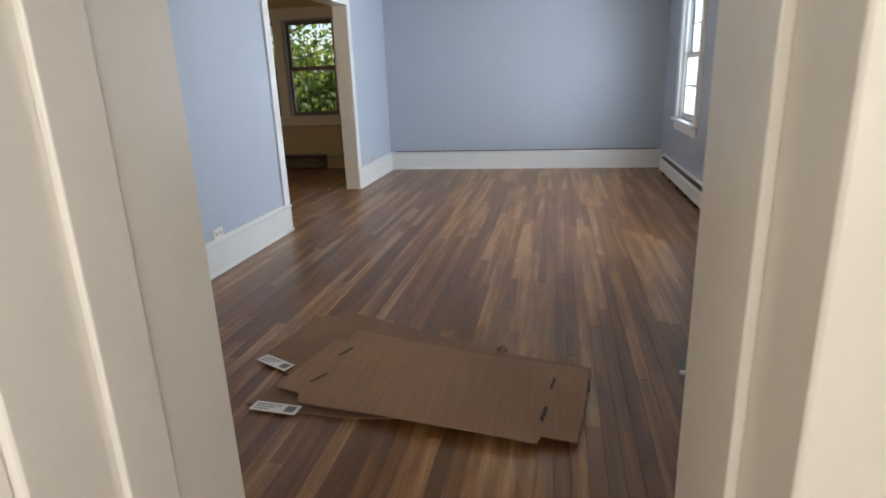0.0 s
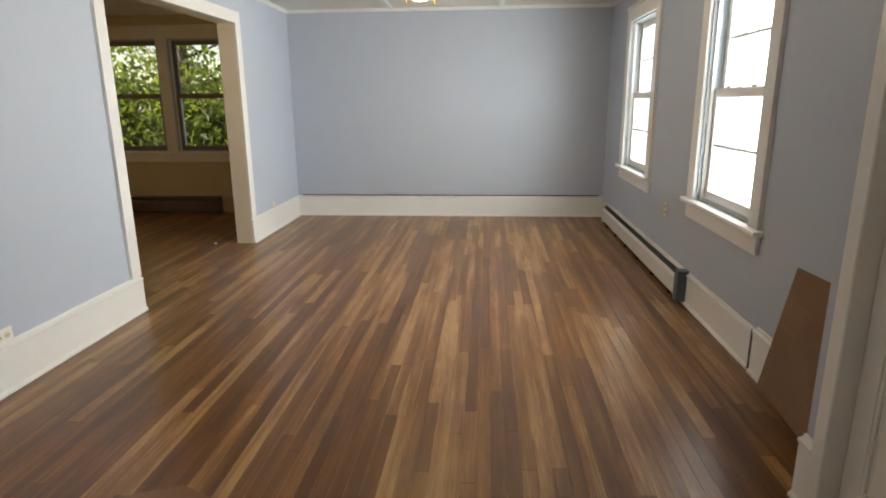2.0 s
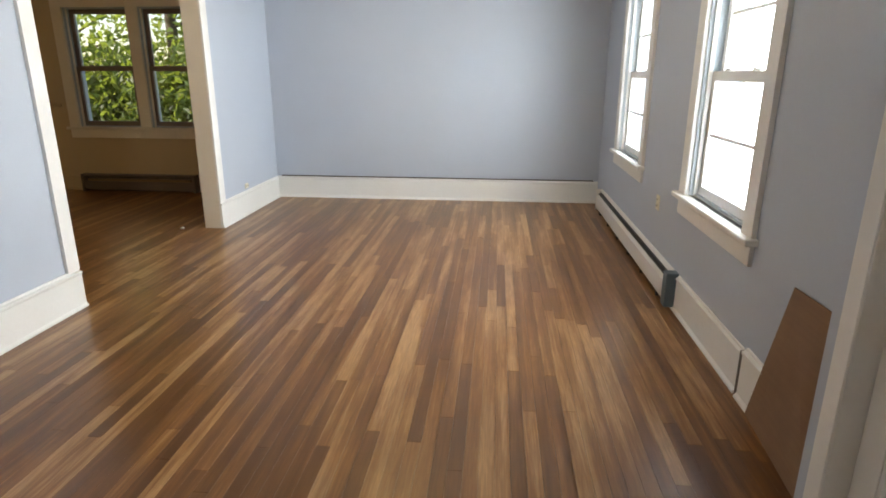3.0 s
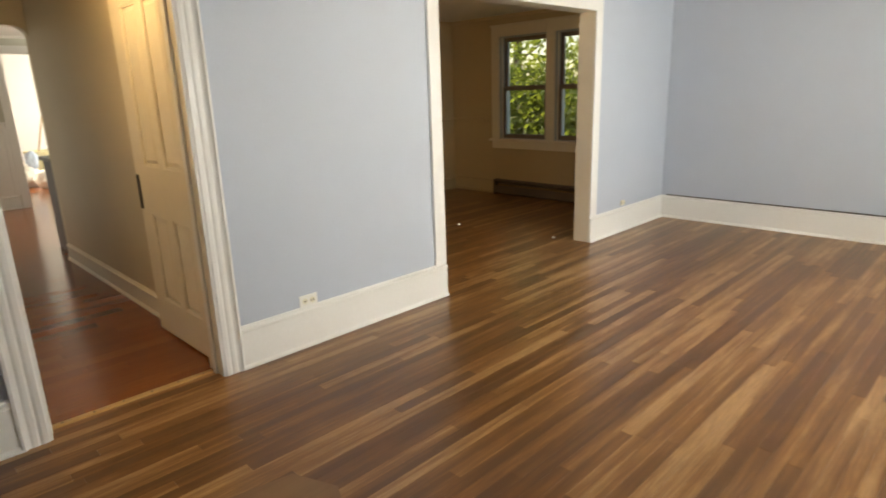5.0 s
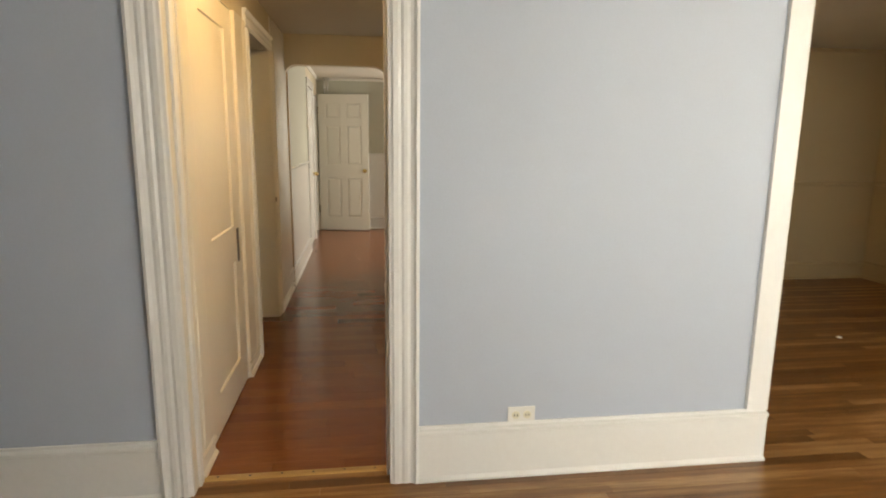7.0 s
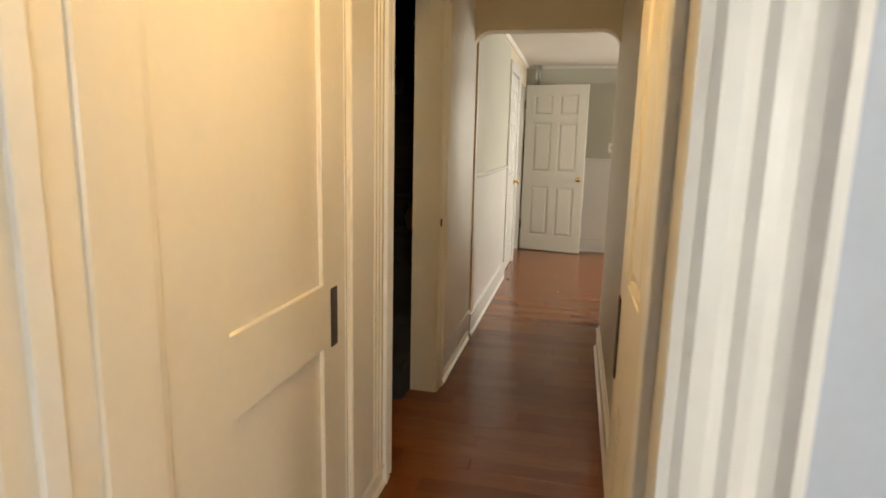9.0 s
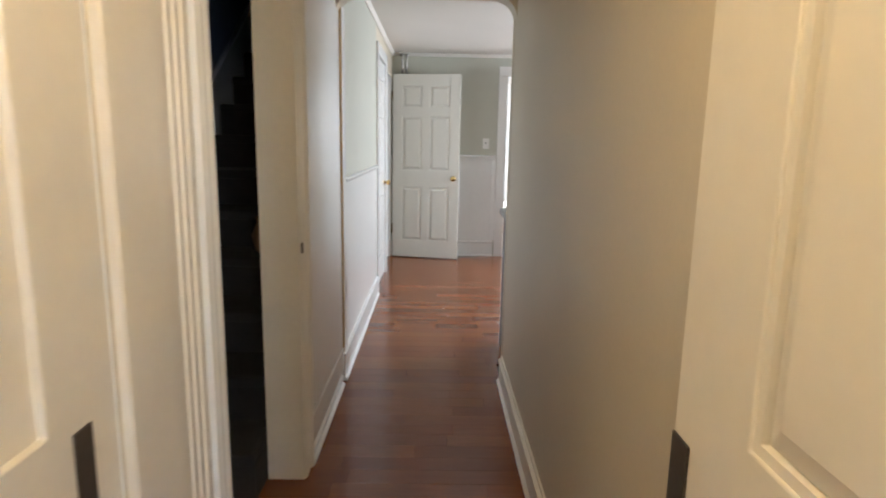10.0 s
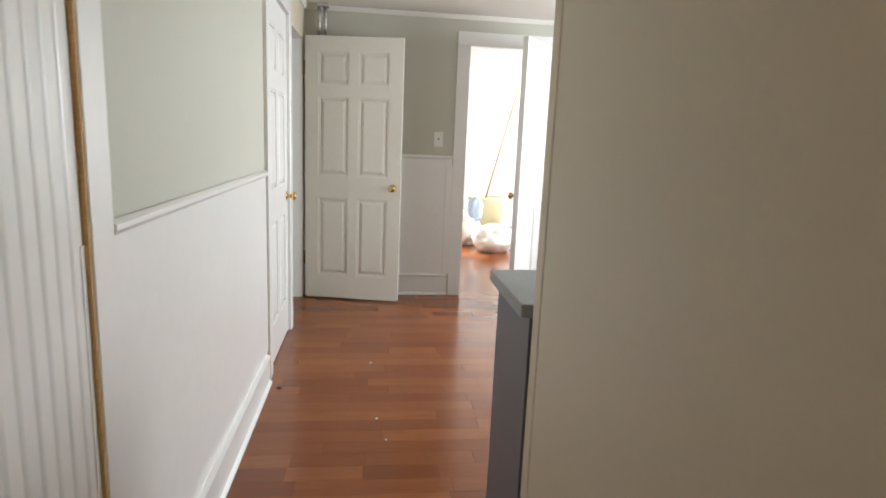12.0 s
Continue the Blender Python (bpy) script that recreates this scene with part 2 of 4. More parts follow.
def sweep(bm, profile, origin, u, v, w, length):
    """A closed profile in the plane of u and v, carried along w."""
    o, u, v, w = Vector(origin), Vector(u), Vector(v), Vector(w)
    a = [bm.verts.new(o + u * p + v * q) for p, q in profile]
    b = [bm.verts.new(o + u * p + v * q + w * length) for p, q in profile]
    n = len(profile)
    for i in range(n):
        bm.faces.new((a[i], a[(i + 1) % n], b[(i + 1) % n], b[i]))
    bm.faces.new(a[::-1])
    bm.faces.new(b)
    return bm


def lathe(bm, profile, centre=(0, 0, 0), steps=24, axis="z"):
    rings = []
    for r, h in profile:
        ring = []
        for i in range(steps):
            a = 2 * math.pi * i / steps
            p = {"z": (r * math.cos(a), r * math.sin(a), h), "y": (r * math.cos(a), h, r * math.sin(a)), "x": (h, r * math.cos(a), r * math.sin(a))}[axis]
            ring.append(bm.verts.new(Vector(p) + Vector(centre)))
        rings.append(ring)
    for a, b in zip(rings, rings[1:]):
        for i in range(steps):
            f = bm.faces.new((a[i], a[(i + 1) % steps], b[(i + 1) % steps], b[i]))
            f.smooth = True
    bm.faces.new(rings[0][::-1])
    bm.faces.new(rings[-1])
    return bm


def wall(name, axis, lo, hi, a0, a1, height, openings, mats, label="", z_low=0.0):
    """A wall between lo and hi on its axis, from a0 to a1 along the other, with openings (from, to, bottom, top).
    mats: towards the low side, towards the high side, reveals."""
    cuts_a = sorted({a0, a1, *(v for o in openings for v in o[:2])})
    cuts_z = sorted({z_low, height, *(v for o in openings for v in o[2:])})
    cuts_a = [c for c in cuts_a if a0 <= c <= a1]
    cuts_z = [c for c in cuts_z if z_low <= c <= height]
    filled = set()
    for i in range(len(cuts_a) - 1):
        for k in range(len(cuts_z) - 1):
            ma, mz = (cuts_a[i] + cuts_a[i + 1]) / 2, (cuts_z[k] + cuts_z[k + 1]) / 2
            if not any(o[0] < ma < o[1] and o[2] < mz < o[3] for o in openings):
                filled.add((i, k))
    bm = bmesh.new()

    def quad(ps, mi):
        f = bm.faces.new([bm.verts.new((d, a, z) if axis == "x" else (a, d, z)) for d, a, z in ps])
        f.material_index = mi
    for i, k in filled:
        p, q, r, s = cuts_a[i], cuts_a[i + 1], cuts_z[k], cuts_z[k + 1]
        quad([(lo, p, r), (lo, q, r), (lo, q, s), (lo, p, s)], 0)
        quad([(hi, p, r), (hi, q, r), (hi, q, s), (hi, p, s)], 1)
        for (di, dk), e in (((-1, 0), [(lo, p, r), (hi, p, r), (hi, p, s), (lo, p, s)]), ((1, 0), [(lo, q, r), (hi, q, r), (hi, q, s), (lo, q, s)]),
                            ((0, -1), [(lo, p, r), (hi, p, r), (hi, q, r), (lo, q, r)]), ((0, 1), [(lo, p, s), (hi, p, s), (hi, q, s), (lo, q, s)])):
            if (i + di, k + dk) not in filled:
                quad(e, 2)
    bmesh.ops.remove_doubles(bm, verts=bm.verts, dist=0.0001)
    return solid(name, bm, mats, label, "wall", kind="structure")


def run(name, p, q, out, profile, material, label="", category="trim", z=0.0, kind="structure"):
    """A moulding on a wall from p to q, with a profile of (outwards, up)."""
    p, q = Vector((*p, z)), Vector((*q, z))
    w = q - p
    bm = sweep(bmesh.new(), profile, p, (*out, 0), (0, 0, 1), w.normalized(), w.length)
    return solid(name, bm, material, label, category, kind=kind)


def base_profile(h=0.235, t=0.022):
    return [(0, 0), (t + 0.012, 0), (t + 0.012, 0.010), (t, 0.022), (t, h - 0.035), (t + 0.006, h - 0.028), (t + 0.006, h - 0.016), (t * 0.55, h - 0.010), (t * 0.45, h), (0, h)]


def casing_profile(w=0.11, t=0.022):
    return [(0, 0), (0, t + 0.006), (0.012, t + 0.010), (0.022, t), (0.034, t - 0.005), (0.046, t), (0.058, t), (0.068, t - 0.005), (0.080, t), (w - 0.018, t), (w - 0.010, t - 0.006), (w, t - 0.008), (w, 0)]


def flat_profile(w=0.11, t=0.02):
    return [(0, 0), (0, t), (w - 0.004, t), (w, t - 0.004), (w, 0)]


def door_casing(name, axis, face, out, a0, a1, top, w, profile, material, label, z0=0.0):
    """Two legs and a head round an opening from a0 to a1 on the face of a wall that looks towards out (+1 or -1)."""
    t = thing(name, label, "door casing", kind="structure")
    n = (out, 0, 0) if axis == "x" else (0, out, 0)
    along = (0, 1, 0) if axis == "x" else (1, 0, 0)
    back = tuple(-c for c in along)
    at = (lambda a, z: (face, a, z)) if axis == "x" else (lambda a, z: (a, face, z))
    part("leg", sweep(bmesh.new(), profile, at(a0 - w, z0), along, n, (0, 0, 1), top - z0), material, t)
    part("leg", sweep(bmesh.new(), profile, at(a1 + w, z0), back, n, (0, 0, 1), top - z0), material, t)
    part("head", sweep(bmesh.new(), profile, at(a0 - w, top + w), (0, 0, -1), n, along, a1 - a0 + 2 * w), material, t)
    return t


def knob_bm(y, sign, z, x):
    bm = bmesh.new()
    pr = [(0.030, 0), (0.030, 0.004), (0.012, 0.008), (0.010, 0.024), (0.018, 0.030), (0.027, 0.042), (0.027, 0.052), (0.018, 0.060), (0.004, 0.062)]
    return lathe(bm, [(r, y + sign * h) for r, h in pr], (x, 0, z), 20, "y")


def panel_door(name, label, w, h, t, panels, place, turn, materials, knob=None, plate=None, hinges=(), raised=True, category="door", kind="structure"):
    """A framed door: hinge edge at x = 0, leaf along +x, faces to -y and +y. panels: (x0, x1, z0, z1)."""
    paint_m, panel_m = materials
    d = thing(name, label, category, kind=kind, place=place, turn=turn)
    xs = sorted({0.0, w, *(v for p in panels for v in p[:2])})
    zs = sorted({0.0, h, *(v for p in panels for v in p[2:])})
    bm = bmesh.new()
    solid_cells = set()
    for i in range(len(xs) - 1):
        for k in range(len(zs) - 1):
            mx, mz = (xs[i] + xs[i + 1]) / 2, (zs[k] + zs[k + 1]) / 2
            if not any(p[0] < mx < p[1] and p[2] < mz < p[3] for p in panels):
                solid_cells.add((i, k))

    def quad(ps):
        bm.faces.new([bm.verts.new(p) for p in ps])
    for i, k in solid_cells:
        a, b, c, e = xs[i], xs[i + 1], zs[k], zs[k + 1]
        quad([(a, -t / 2, c), (b, -t / 2, c), (b, -t / 2, e), (a, -t / 2, e)])
        quad([(a, t / 2, c), (b, t / 2, c), (b, t / 2, e), (a, t / 2, e)])
        for (di, dk), ps in (((-1, 0), [(a, c), (a, e)]), ((1, 0), [(b, c), (b, e)]), ((0, -1), [(a, c), (b, c)]), ((0, 1), [(a, e), (b, e)])):
            if (i + di, k + dk) not in solid_cells:
                (x1, z1), (x2, z2) = ps
                quad([(x1, -t / 2, z1), (x1, t / 2, z1), (x2, t / 2, z2), (x2, -t / 2, z2)])
    bmesh.ops.remove_doubles(bm, verts=bm.verts, dist=0.0001)
    bmesh.ops.recalc_face_normals(bm, faces=bm.faces)
    sharp = [e for e in bm.edges if e.is_manifold and e.calc_face_angle(0) > 1.0]
    bmesh.ops.bevel(bm, geom=sharp, offset=0.0025, segments=2, affect='EDGES', profile=0.5)
    part("frame", bm, paint_m, d)
    for x0, x1, z0, z1 in panels:
        bm = bmesh.new()
        box(bm, x0 - 0.004, x1 + 0.004, -t / 2 + 0.013, t / 2 - 0.013, z0 - 0.004, z1 + 0.004)
        for s in (-1, 1):
            if not raised:
                continue
            m = 0.014
            r1 = [bm.verts.new((x, s * (t / 2 - 0.012), z)) for x, z in ((x0 + m, z0 + m), (x1 - m, z0 + m), (x1 - m, z1 - m), (x0 + m, z1 - m))]
            m = 0.040
            r2 = [bm.verts.new((x, s * (t / 2 - 0.003), z)) for x, z in ((x0 + m, z0 + m), (x1 - m, z0 + m), (x1 - m, z1 - m), (x0 + m, z1 - m))]
            for i in range(4):
                bm.faces.new((r1[i], r1[(i + 1) % 4], r2[(i + 1) % 4], r2[i]))
            bm.faces.new(r2)
            # sticking round the field
            for a0, a1, c0, c1 in ((x0, x1, z0, z0 + 0.012), (x0, x1, z1 - 0.012, z1), (x0, x0 + 0.012, z0 + 0.012, z1 - 0.012), (x1 - 0.012, x1, z0 + 0.012, z1 - 0.012)):
                y0, y1 = sorted((s * (t / 2 - 0.013), s * (t / 2 - 0.004)))
                box(bm, a0, a1, y0, y1, c0, c1)
        part("panel", bm, panel_m, d)
    if knob:
        for s in (-1, 1):
            part("door_knob", knob_bm(s * t / 2, s, knob[1], knob[0]), BRASS, d, "polished brass door knob")
    if plate:
        x, z, ph = plate
        for s in (-1, 1):
            y0, y1 = sorted((s * t / 2, s * (t / 2 + 0.004)))
            part("lock_plate", boxes((x - 0.022, x + 0.022, y0, y1, z - ph / 2, z + ph / 2), bevel=0.0015), IRON, d, "dark tarnished mortise lock plate")
    for z in hinges:
        bm = boxes((-0.002, 0.035, -t / 2 - 0.003, -t / 2, z - 0.045, z + 0.045), (-0.040, -0.004, -t / 2 - 0.003, -t / 2, z - 0.045, z + 0.045))
        lathe(bm, [(0.007, z - 0.05), (0.007, z + 0.05)], (-0.003, -t / 2 - 0.006, 0), 10)
        part("hinge", bm, BRASS, d, "brass butt hinge")
    return d


# ---------------------------------------------------------------- structure
H = 2.29
HK = 2.27
floor_under = solid("subfloor", boxes((-13.4, 1.5, -3.2, 8.5, -0.16, -0.016)), DARKWOOD, "dark subfloor under the boards", "floor", kind="structure")

wall("wall_east", "x", 1.05, 1.26, 1.08, 8.2, H, [(6.18, 7.05, 0.69, 1.99), (4.18, 5.00, 0.69, 1.99)], [BLUE, SIDING, TRIM], "blue-grey painted living room wall with two windows")
wall("wall_north", "y", 8.0, 8.2, -2.6, 1.05, H, [], [BLUE, SIDING, BLUE], "blank blue-grey painted living room wall")
wall("wall_west", "x", -2.65, -2.5, 1.08, 8.15, H, [(2.29, 3.05, 0.0, 2.02), (4.69, 6.54, 0.0, 1.985)], [CREAM, BLUE, CREAM_TRIM], "blue-grey wall with a hall door and a wide opening")
wall("wall_south", "y", 0.63, 1.08, -2.65, 1.26, H, [(-0.92, -0.018, 0.0, 2.05)], [CREAM, BLUE, CREAM_TRIM], "thick wall with the entry doorway")
wall("wall_vestibule", "x", 0.795, 0.93, 1.08, 3.02, H, [(2.12, 2.88, 0.0, 2.02)], [BLUE, SIDING, TRIM], "blue-grey wall that holds the glazed front door")
wall("wall_vestibule_return", "y", 2.935, 3.02, 0.93, 1.05, H, [], [BLUE, BLUE, BLUE], "short blue-grey return wall")
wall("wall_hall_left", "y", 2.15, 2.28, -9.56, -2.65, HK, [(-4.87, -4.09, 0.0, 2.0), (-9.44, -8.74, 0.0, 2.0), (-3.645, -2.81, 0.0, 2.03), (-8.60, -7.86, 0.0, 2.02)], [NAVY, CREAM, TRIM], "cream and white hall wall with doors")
wall("wall_hall_right", "y", 3.17, 3.30, -5.90, -2.65, H, [], [CREAM, TAN, CREAM], "plain beige painted hall wall")
wall("wall_dining_west", "x", -6.12, -5.72, 3.30, 8.35, H, [], [SAGE, TAN, SAGE], "tan painted dining room wall")
wall("wall_dining_north", "y", 8.15, 8.35, -5.72, -2.60, H, [(-4.86, -4.12, 0.74, 2.03), (-3.99, -3.25, 0.74, 2.03)], [TAN, SIDING, TRIM], "tan painted dining room wall with a pair of windows")
wall("wall_kitchen_far", "x", -9.70, -9.56, 1.95, 5.7, HK, [(3.58, 4.34, 0.0, 2.04)], [SUNWALL, SAGE, TRIM], "sage kitchen wall with white wainscot and a doorway")
wall("wall_kitchen_side", "y", 5.50, 5.70, -9.56, -6.12, HK, [(-8.5, -7.3, 0.9, 2.0)], [SAGE, SIDING, TRIM], "sage kitchen wall with a window opening")
# unseen entry walls; their openings are made up for the added lamps
wall("wall_entry_back", "y", -2.6, -2.45, -2.65, 1.26, H, [(-1.2, 0.2, 0.8, 2.2)], [SIDING, CREAM, TRIM], "cream entry wall")
wall("wall_entry_west", "x", -2.65, -2.5, -2.45, 0.63, H, [], [CREAM, CREAM, CREAM], "cream entry wall")
wall("wall_entry_east", "x", 0.42, 0.55, -2.45, 0.63, H, [(-1.6, -0.5, 0.9, 2.1)], [CREAM, CREAM, CREAM], "cream entry wall")
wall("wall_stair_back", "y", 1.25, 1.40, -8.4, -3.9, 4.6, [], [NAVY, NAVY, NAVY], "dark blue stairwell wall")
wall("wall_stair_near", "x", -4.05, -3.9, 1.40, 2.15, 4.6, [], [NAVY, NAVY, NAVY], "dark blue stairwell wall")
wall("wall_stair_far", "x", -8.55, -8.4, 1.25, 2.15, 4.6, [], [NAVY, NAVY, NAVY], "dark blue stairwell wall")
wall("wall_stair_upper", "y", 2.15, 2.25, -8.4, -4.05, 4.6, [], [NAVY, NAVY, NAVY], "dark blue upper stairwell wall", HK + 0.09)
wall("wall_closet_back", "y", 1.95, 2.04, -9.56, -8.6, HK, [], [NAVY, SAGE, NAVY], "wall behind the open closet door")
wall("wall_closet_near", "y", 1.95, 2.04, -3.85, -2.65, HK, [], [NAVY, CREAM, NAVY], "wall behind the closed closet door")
wall("wall_sunroom_far", "x", -13.2, -13.05, 2.0, 6.0, H, [(2.3, 3.4, 0.8, 2.1)], [SIDING, SUNWALL, TRIM], "white sunroom wall")
wall("wall_sunroom_left", "y", 1.95, 2.10, -13.2, -9.70, H, [], [SIDING, SUNWALL, TRIM], "white sunroom wall")
wall("wall_sunroom_right", "y", 6.0, 6.15, -13.2, -9.70, H, [(-12.8, -10.1, 0.5, 2.2)], [SUNWALL, SIDING, TRIM], "white sunroom wall with a wide window")

solid("ceiling_living", boxes((-2.65, 1.26, 0.63, 8.2, H, H + 0.08)), CEIL, "white living room ceiling", "ceiling", kind="structure")
solid("ceiling_dining", boxes((-6.12, -2.65, 3.17, 8.35, H, H + 0.08)), CEIL, "white dining room ceiling", "ceiling", kind="structure")
solid("ceiling_hall", boxes((-5.90, -2.65, 2.08, 3.17, HK, HK + 0.08)), CEIL, "cream hall ceiling", "ceiling", kind="structure")
solid("ceiling_kitchen", boxes((-9.70, -6.12, 2.08, 5.70, HK, HK + 0.08), (-6.12, -5.9, 2.08, 3.17, HK, HK + 0.08)), CEIL, "white kitchen ceiling", "ceiling", kind="structure")
solid("ceiling_entry", boxes((-2.65, 1.26, -2.6, 0.63, H, H + 0.08)), CEIL, "white entry ceiling", "ceiling", kind="structure")
solid("ceiling_stair", boxes((-8.55, -3.9, 1.25, 2.2, 4.6, 4.68)), NAVY, "dark stairwell ceiling", "ceiling", kind="structure")
solid("ceiling_sunroom", boxes((-13.2, -9.70, 1.95, 6.15, H, H + 0.08)), CEIL, "white sunroom ceiling", "ceiling", kind="structure")
solid("ceiling_closet", boxes((-9.70, -8.56, 1.95, 2.08, HK, HK + 0.06), (-3.88, -2.65, 1.95, 2.08, HK, HK + 0.06)), CEIL, "closet ceiling", "ceiling", kind="structure")

solid("trim_hall_corner", boxes((-5.904, -5.855, 3.167, 3.302, 0.0, H - 0.002), bevel=0.004), CREAM, "painted corner strip at the hall wall end", "trim", kind="structure")

# rounded header that crosses the hall
bm = bmesh.new()
r, zt, y0, y1 = 0.11, 2.015, 2.28, 3.17
prof = [(y0, HK), (y0, zt - r)]
prof += [(y0 + r - r * math.cos(a), zt - r + r * math.sin(a)) for a in [math.pi / 2 * i / 8 for i in range(1, 9)]]
prof += [(y1 - r + r * math.sin(a), zt - r + r * math.cos(a)) for a in [math.pi / 2 * i / 8 for i in range(0, 9)]]
prof += [(y1, HK)]
sweep(bm, prof, (-5.90, 0, 0), (0, 1, 0), (0, 0, 1), (1, 0, 0), 0.12)
solid("arch_header", bm, CREAM, "cream plaster header with rounded corners across the hall", "archway", kind="structure")

# baseboards
BP = base_profile()
LB = "tall white painted baseboard with moulded cap"
run("baseboard_north", (-2.5, 8.0), (1.05, 8.0), (0, -1), BP, TRIM, LB, "baseboard")
run("baseboard_west_a", (-2.5, 1.3), (-2.5, 2.19), (1, 0), BP, TRIM, LB, "baseboard")
run("baseboard_west_b", (-2.5, 3.165), (-2.5, 4.69), (1, 0), BP, TRIM, LB, "baseboard")
run("baseboard_west_c", (-2.5, 6.54), (-2.5, 7.966), (1, 0), BP, TRIM, LB, "baseboard")
run("baseboard_east_a", (1.05, 3.02), (1.05, 3.975), (-1, 0), BP, TRIM, LB, "baseboard")
run("baseboard_east_b", (1.05, 4.005), (1.05, 5.0), (-1, 0), base_profile(0.215, 0.016), TRIM, "white painted flat baseboard board", "baseboard")
solid("baseboard_gap", boxes((1.030, 1.05, 3.975, 4.005, 0.0, 0.21)), IRON, "dark open joint between two baseboards", "baseboard", kind="structure")
run("baseboard_vestibule", (0.795, 2.945), (0.795, 3.02), (-1, 0), BP, TRIM, LB, "baseboard")
run("baseboard_vestibule_near", (0.795, 1.3), (0.795, 2.05), (-1, 0), BP, TRIM, LB, "baseboard")
run("baseboard_hall_right", (-5.855, 3.17), (-2.65, 3.17), (0, -1), base_profile(0.15, 0.016), CREAM_TRIM, "cream painted hall baseboard", "baseboard")
run("baseboard_hall_a", (-2.81, 2.28), (-2.60, 2.28), (0, 1), base_profile(0.10, 0.014), CREAM_TRIM, "short cream baseboard piece", "baseboard")
run("baseboard_hall_b", (-4.03, 2.28), (-3.66, 2.28), (0, 1), base_profile(0.10, 0.014), CREAM_TRIM, "short cream baseboard piece", "baseboard")
run("baseboard_hall_c", (-5.78, 2.28), (-4.985, 2.28), (0, 1), base_profile(0.07, 0.020), GLOSSWHITE, "low white baseboard", "baseboard")
run("baseboard_hall_d", (-7.72, 2.28), (-5.84, 2.28), (0, 1), base_profile(0.17, 0.024), GLOSSWHITE, "white painted kitchen baseboard", "baseboard")
run("baseboard_kitchen_far", (-9.56, 2.28), (-9.56, 3.46), (1, 0), base_profile(0.19, 0.022), GLOSSWHITE, "white painted kitchen baseboard", "baseboard")
run("baseboard_dining_north", (-5.72, 8.15), (-2.65, 8.15), (0, -1), base_profile(0.18, 0.018), TAN, "tan painted dining room baseboard", "baseboard")
run("baseboard_dining_west", (-5.72, 3.3), (-5.72, 8.13), (1, 0), base_profile(0.18, 0.018), TAN, "tan painted dining room baseboard", "baseboard")
RAIL = [(0, 0), (0.012, 0.0), (0.022, 0.015), (0.026, 0.030), (0.018, 0.040), (0, 0.045)]
run("chair_rail_dining_west", (-5.72, 3.3), (-5.72, 8.15), (1, 0), RAIL, TAN, "tan painted chair rail", "chair rail", z=0.96)
run("chair_rail_dining_north", (-5.70, 8.15), (-5.06, 8.15), (0, -1), RAIL, TAN, "tan painted chair rail", "chair rail", z=0.96)

solid("trim_gap_north", boxes((-2.44, 1.0, 7.982, 8.0, 0.2355, 0.2455)), IRON, "dark open joint above the baseboard", "joint", kind="structure")

# crown strips and ceiling battens
CR = [(0, 0), (0.012, 0), (0.03, 0.025), (0.03, 0.032), (0, 0.032)]
for nm, p, q, o in (("west", (-2.5, 1.3), (-2.5, 8.0), (1, 0)), ("north", (-2.47, 8.0), (1.02, 8.0), (0, -1)), ("east", (1.05, 3.02), (1.05, 8.0), (-1, 0))):
    run("crown_" + nm, p, q, o, CR, TRIM, "thin white crown strip", "crown", z=H - 0.033)
run("crown_dining_west", (-5.72, 3.3), (-5.72, 8.15), (1, 0), CR, TAN, "thin tan crown strip", "crown", z=H - 0.033)
run("crown_dining_north", (-5.69, 8.15), (-2.65, 8.15), (0, -1), CR, TAN, "thin tan crown strip", "crown", z=H - 0.033)
run("crown_kitchen_far", (-9.56, 2.28), (-9.56, 5.5), (1, 0), CR, CEIL, "thin white crown strip", "crown", z=HK - 0.033)
run("crown_kitchen_left", (-9.53, 2.28), (-5.9, 2.28), (0, 1), CR, CEIL, "thin white crown strip", "crown", z=HK - 0.033)
BT = [(-0.03, 0), (-0.03, -0.010), (-0.022, -0.014), (0.022, -0.014), (0.03, -0.010), (0.03, 0)]
for x in (-1.33, -0.13):
    bm = sweep(bmesh.new(), BT, (x, 1.3, H), (1, 0, 0), (0, 0, 1), (0, 1, 0), 6.67)
    solid("trim_ceiling_batten", bm, TRIM, "white ceiling seam batten", "batten", kind="structure")

# casings
door_casing("trim_hall_door", "x", -2.5, 1, 2.29, 3.05, 2.02, 0.115, casing_profile(0.115, 0.026), TRIM, "white fluted door casing round the hall doorway")
door_casing("trim_wide_opening", "x", -2.5, 1, 4.69, 6.54, 1.985, 0.10, flat_profile(0.10, 0.020), TRIM, "plain white casing round the wide opening", 0.236)
door_casing("trim_front_door", "x", 0.795, -1, 2.12, 2.88, 2.02, 0.062, flat_profile(0.062, 0.024), TRIM, "white fluted casing round the front door")
door_casing("trim_stair_door", "y", 2.28, 1, -4.87, -4.09, 2.0, 0.11, casing_profile(0.11, 0.020), TRIM, "cream fluted casing round the stair doorway")
door_casing("trim_closet_door", "y", 2.28, 1, -8.60, -7.86, 2.02, 0.09, flat_profile(0.09, 0.020), GLOSSWHITE, "white casing round the closed kitchen closet door")
door_casing("trim_back_door", "x", -9.56, 1, 3.58, 4.34, 2.04, 0.105, flat_profile(0.105, 0.020), GLOSSWHITE, "white casing round the bright back doorway")
door_casing("trim_entry", "y", 0.63, -1, -0.92, -0.018, 2.05, 0.11, flat_profile(0.11, 0.018), CREAM_TRIM, "cream casing round the entry doorway")
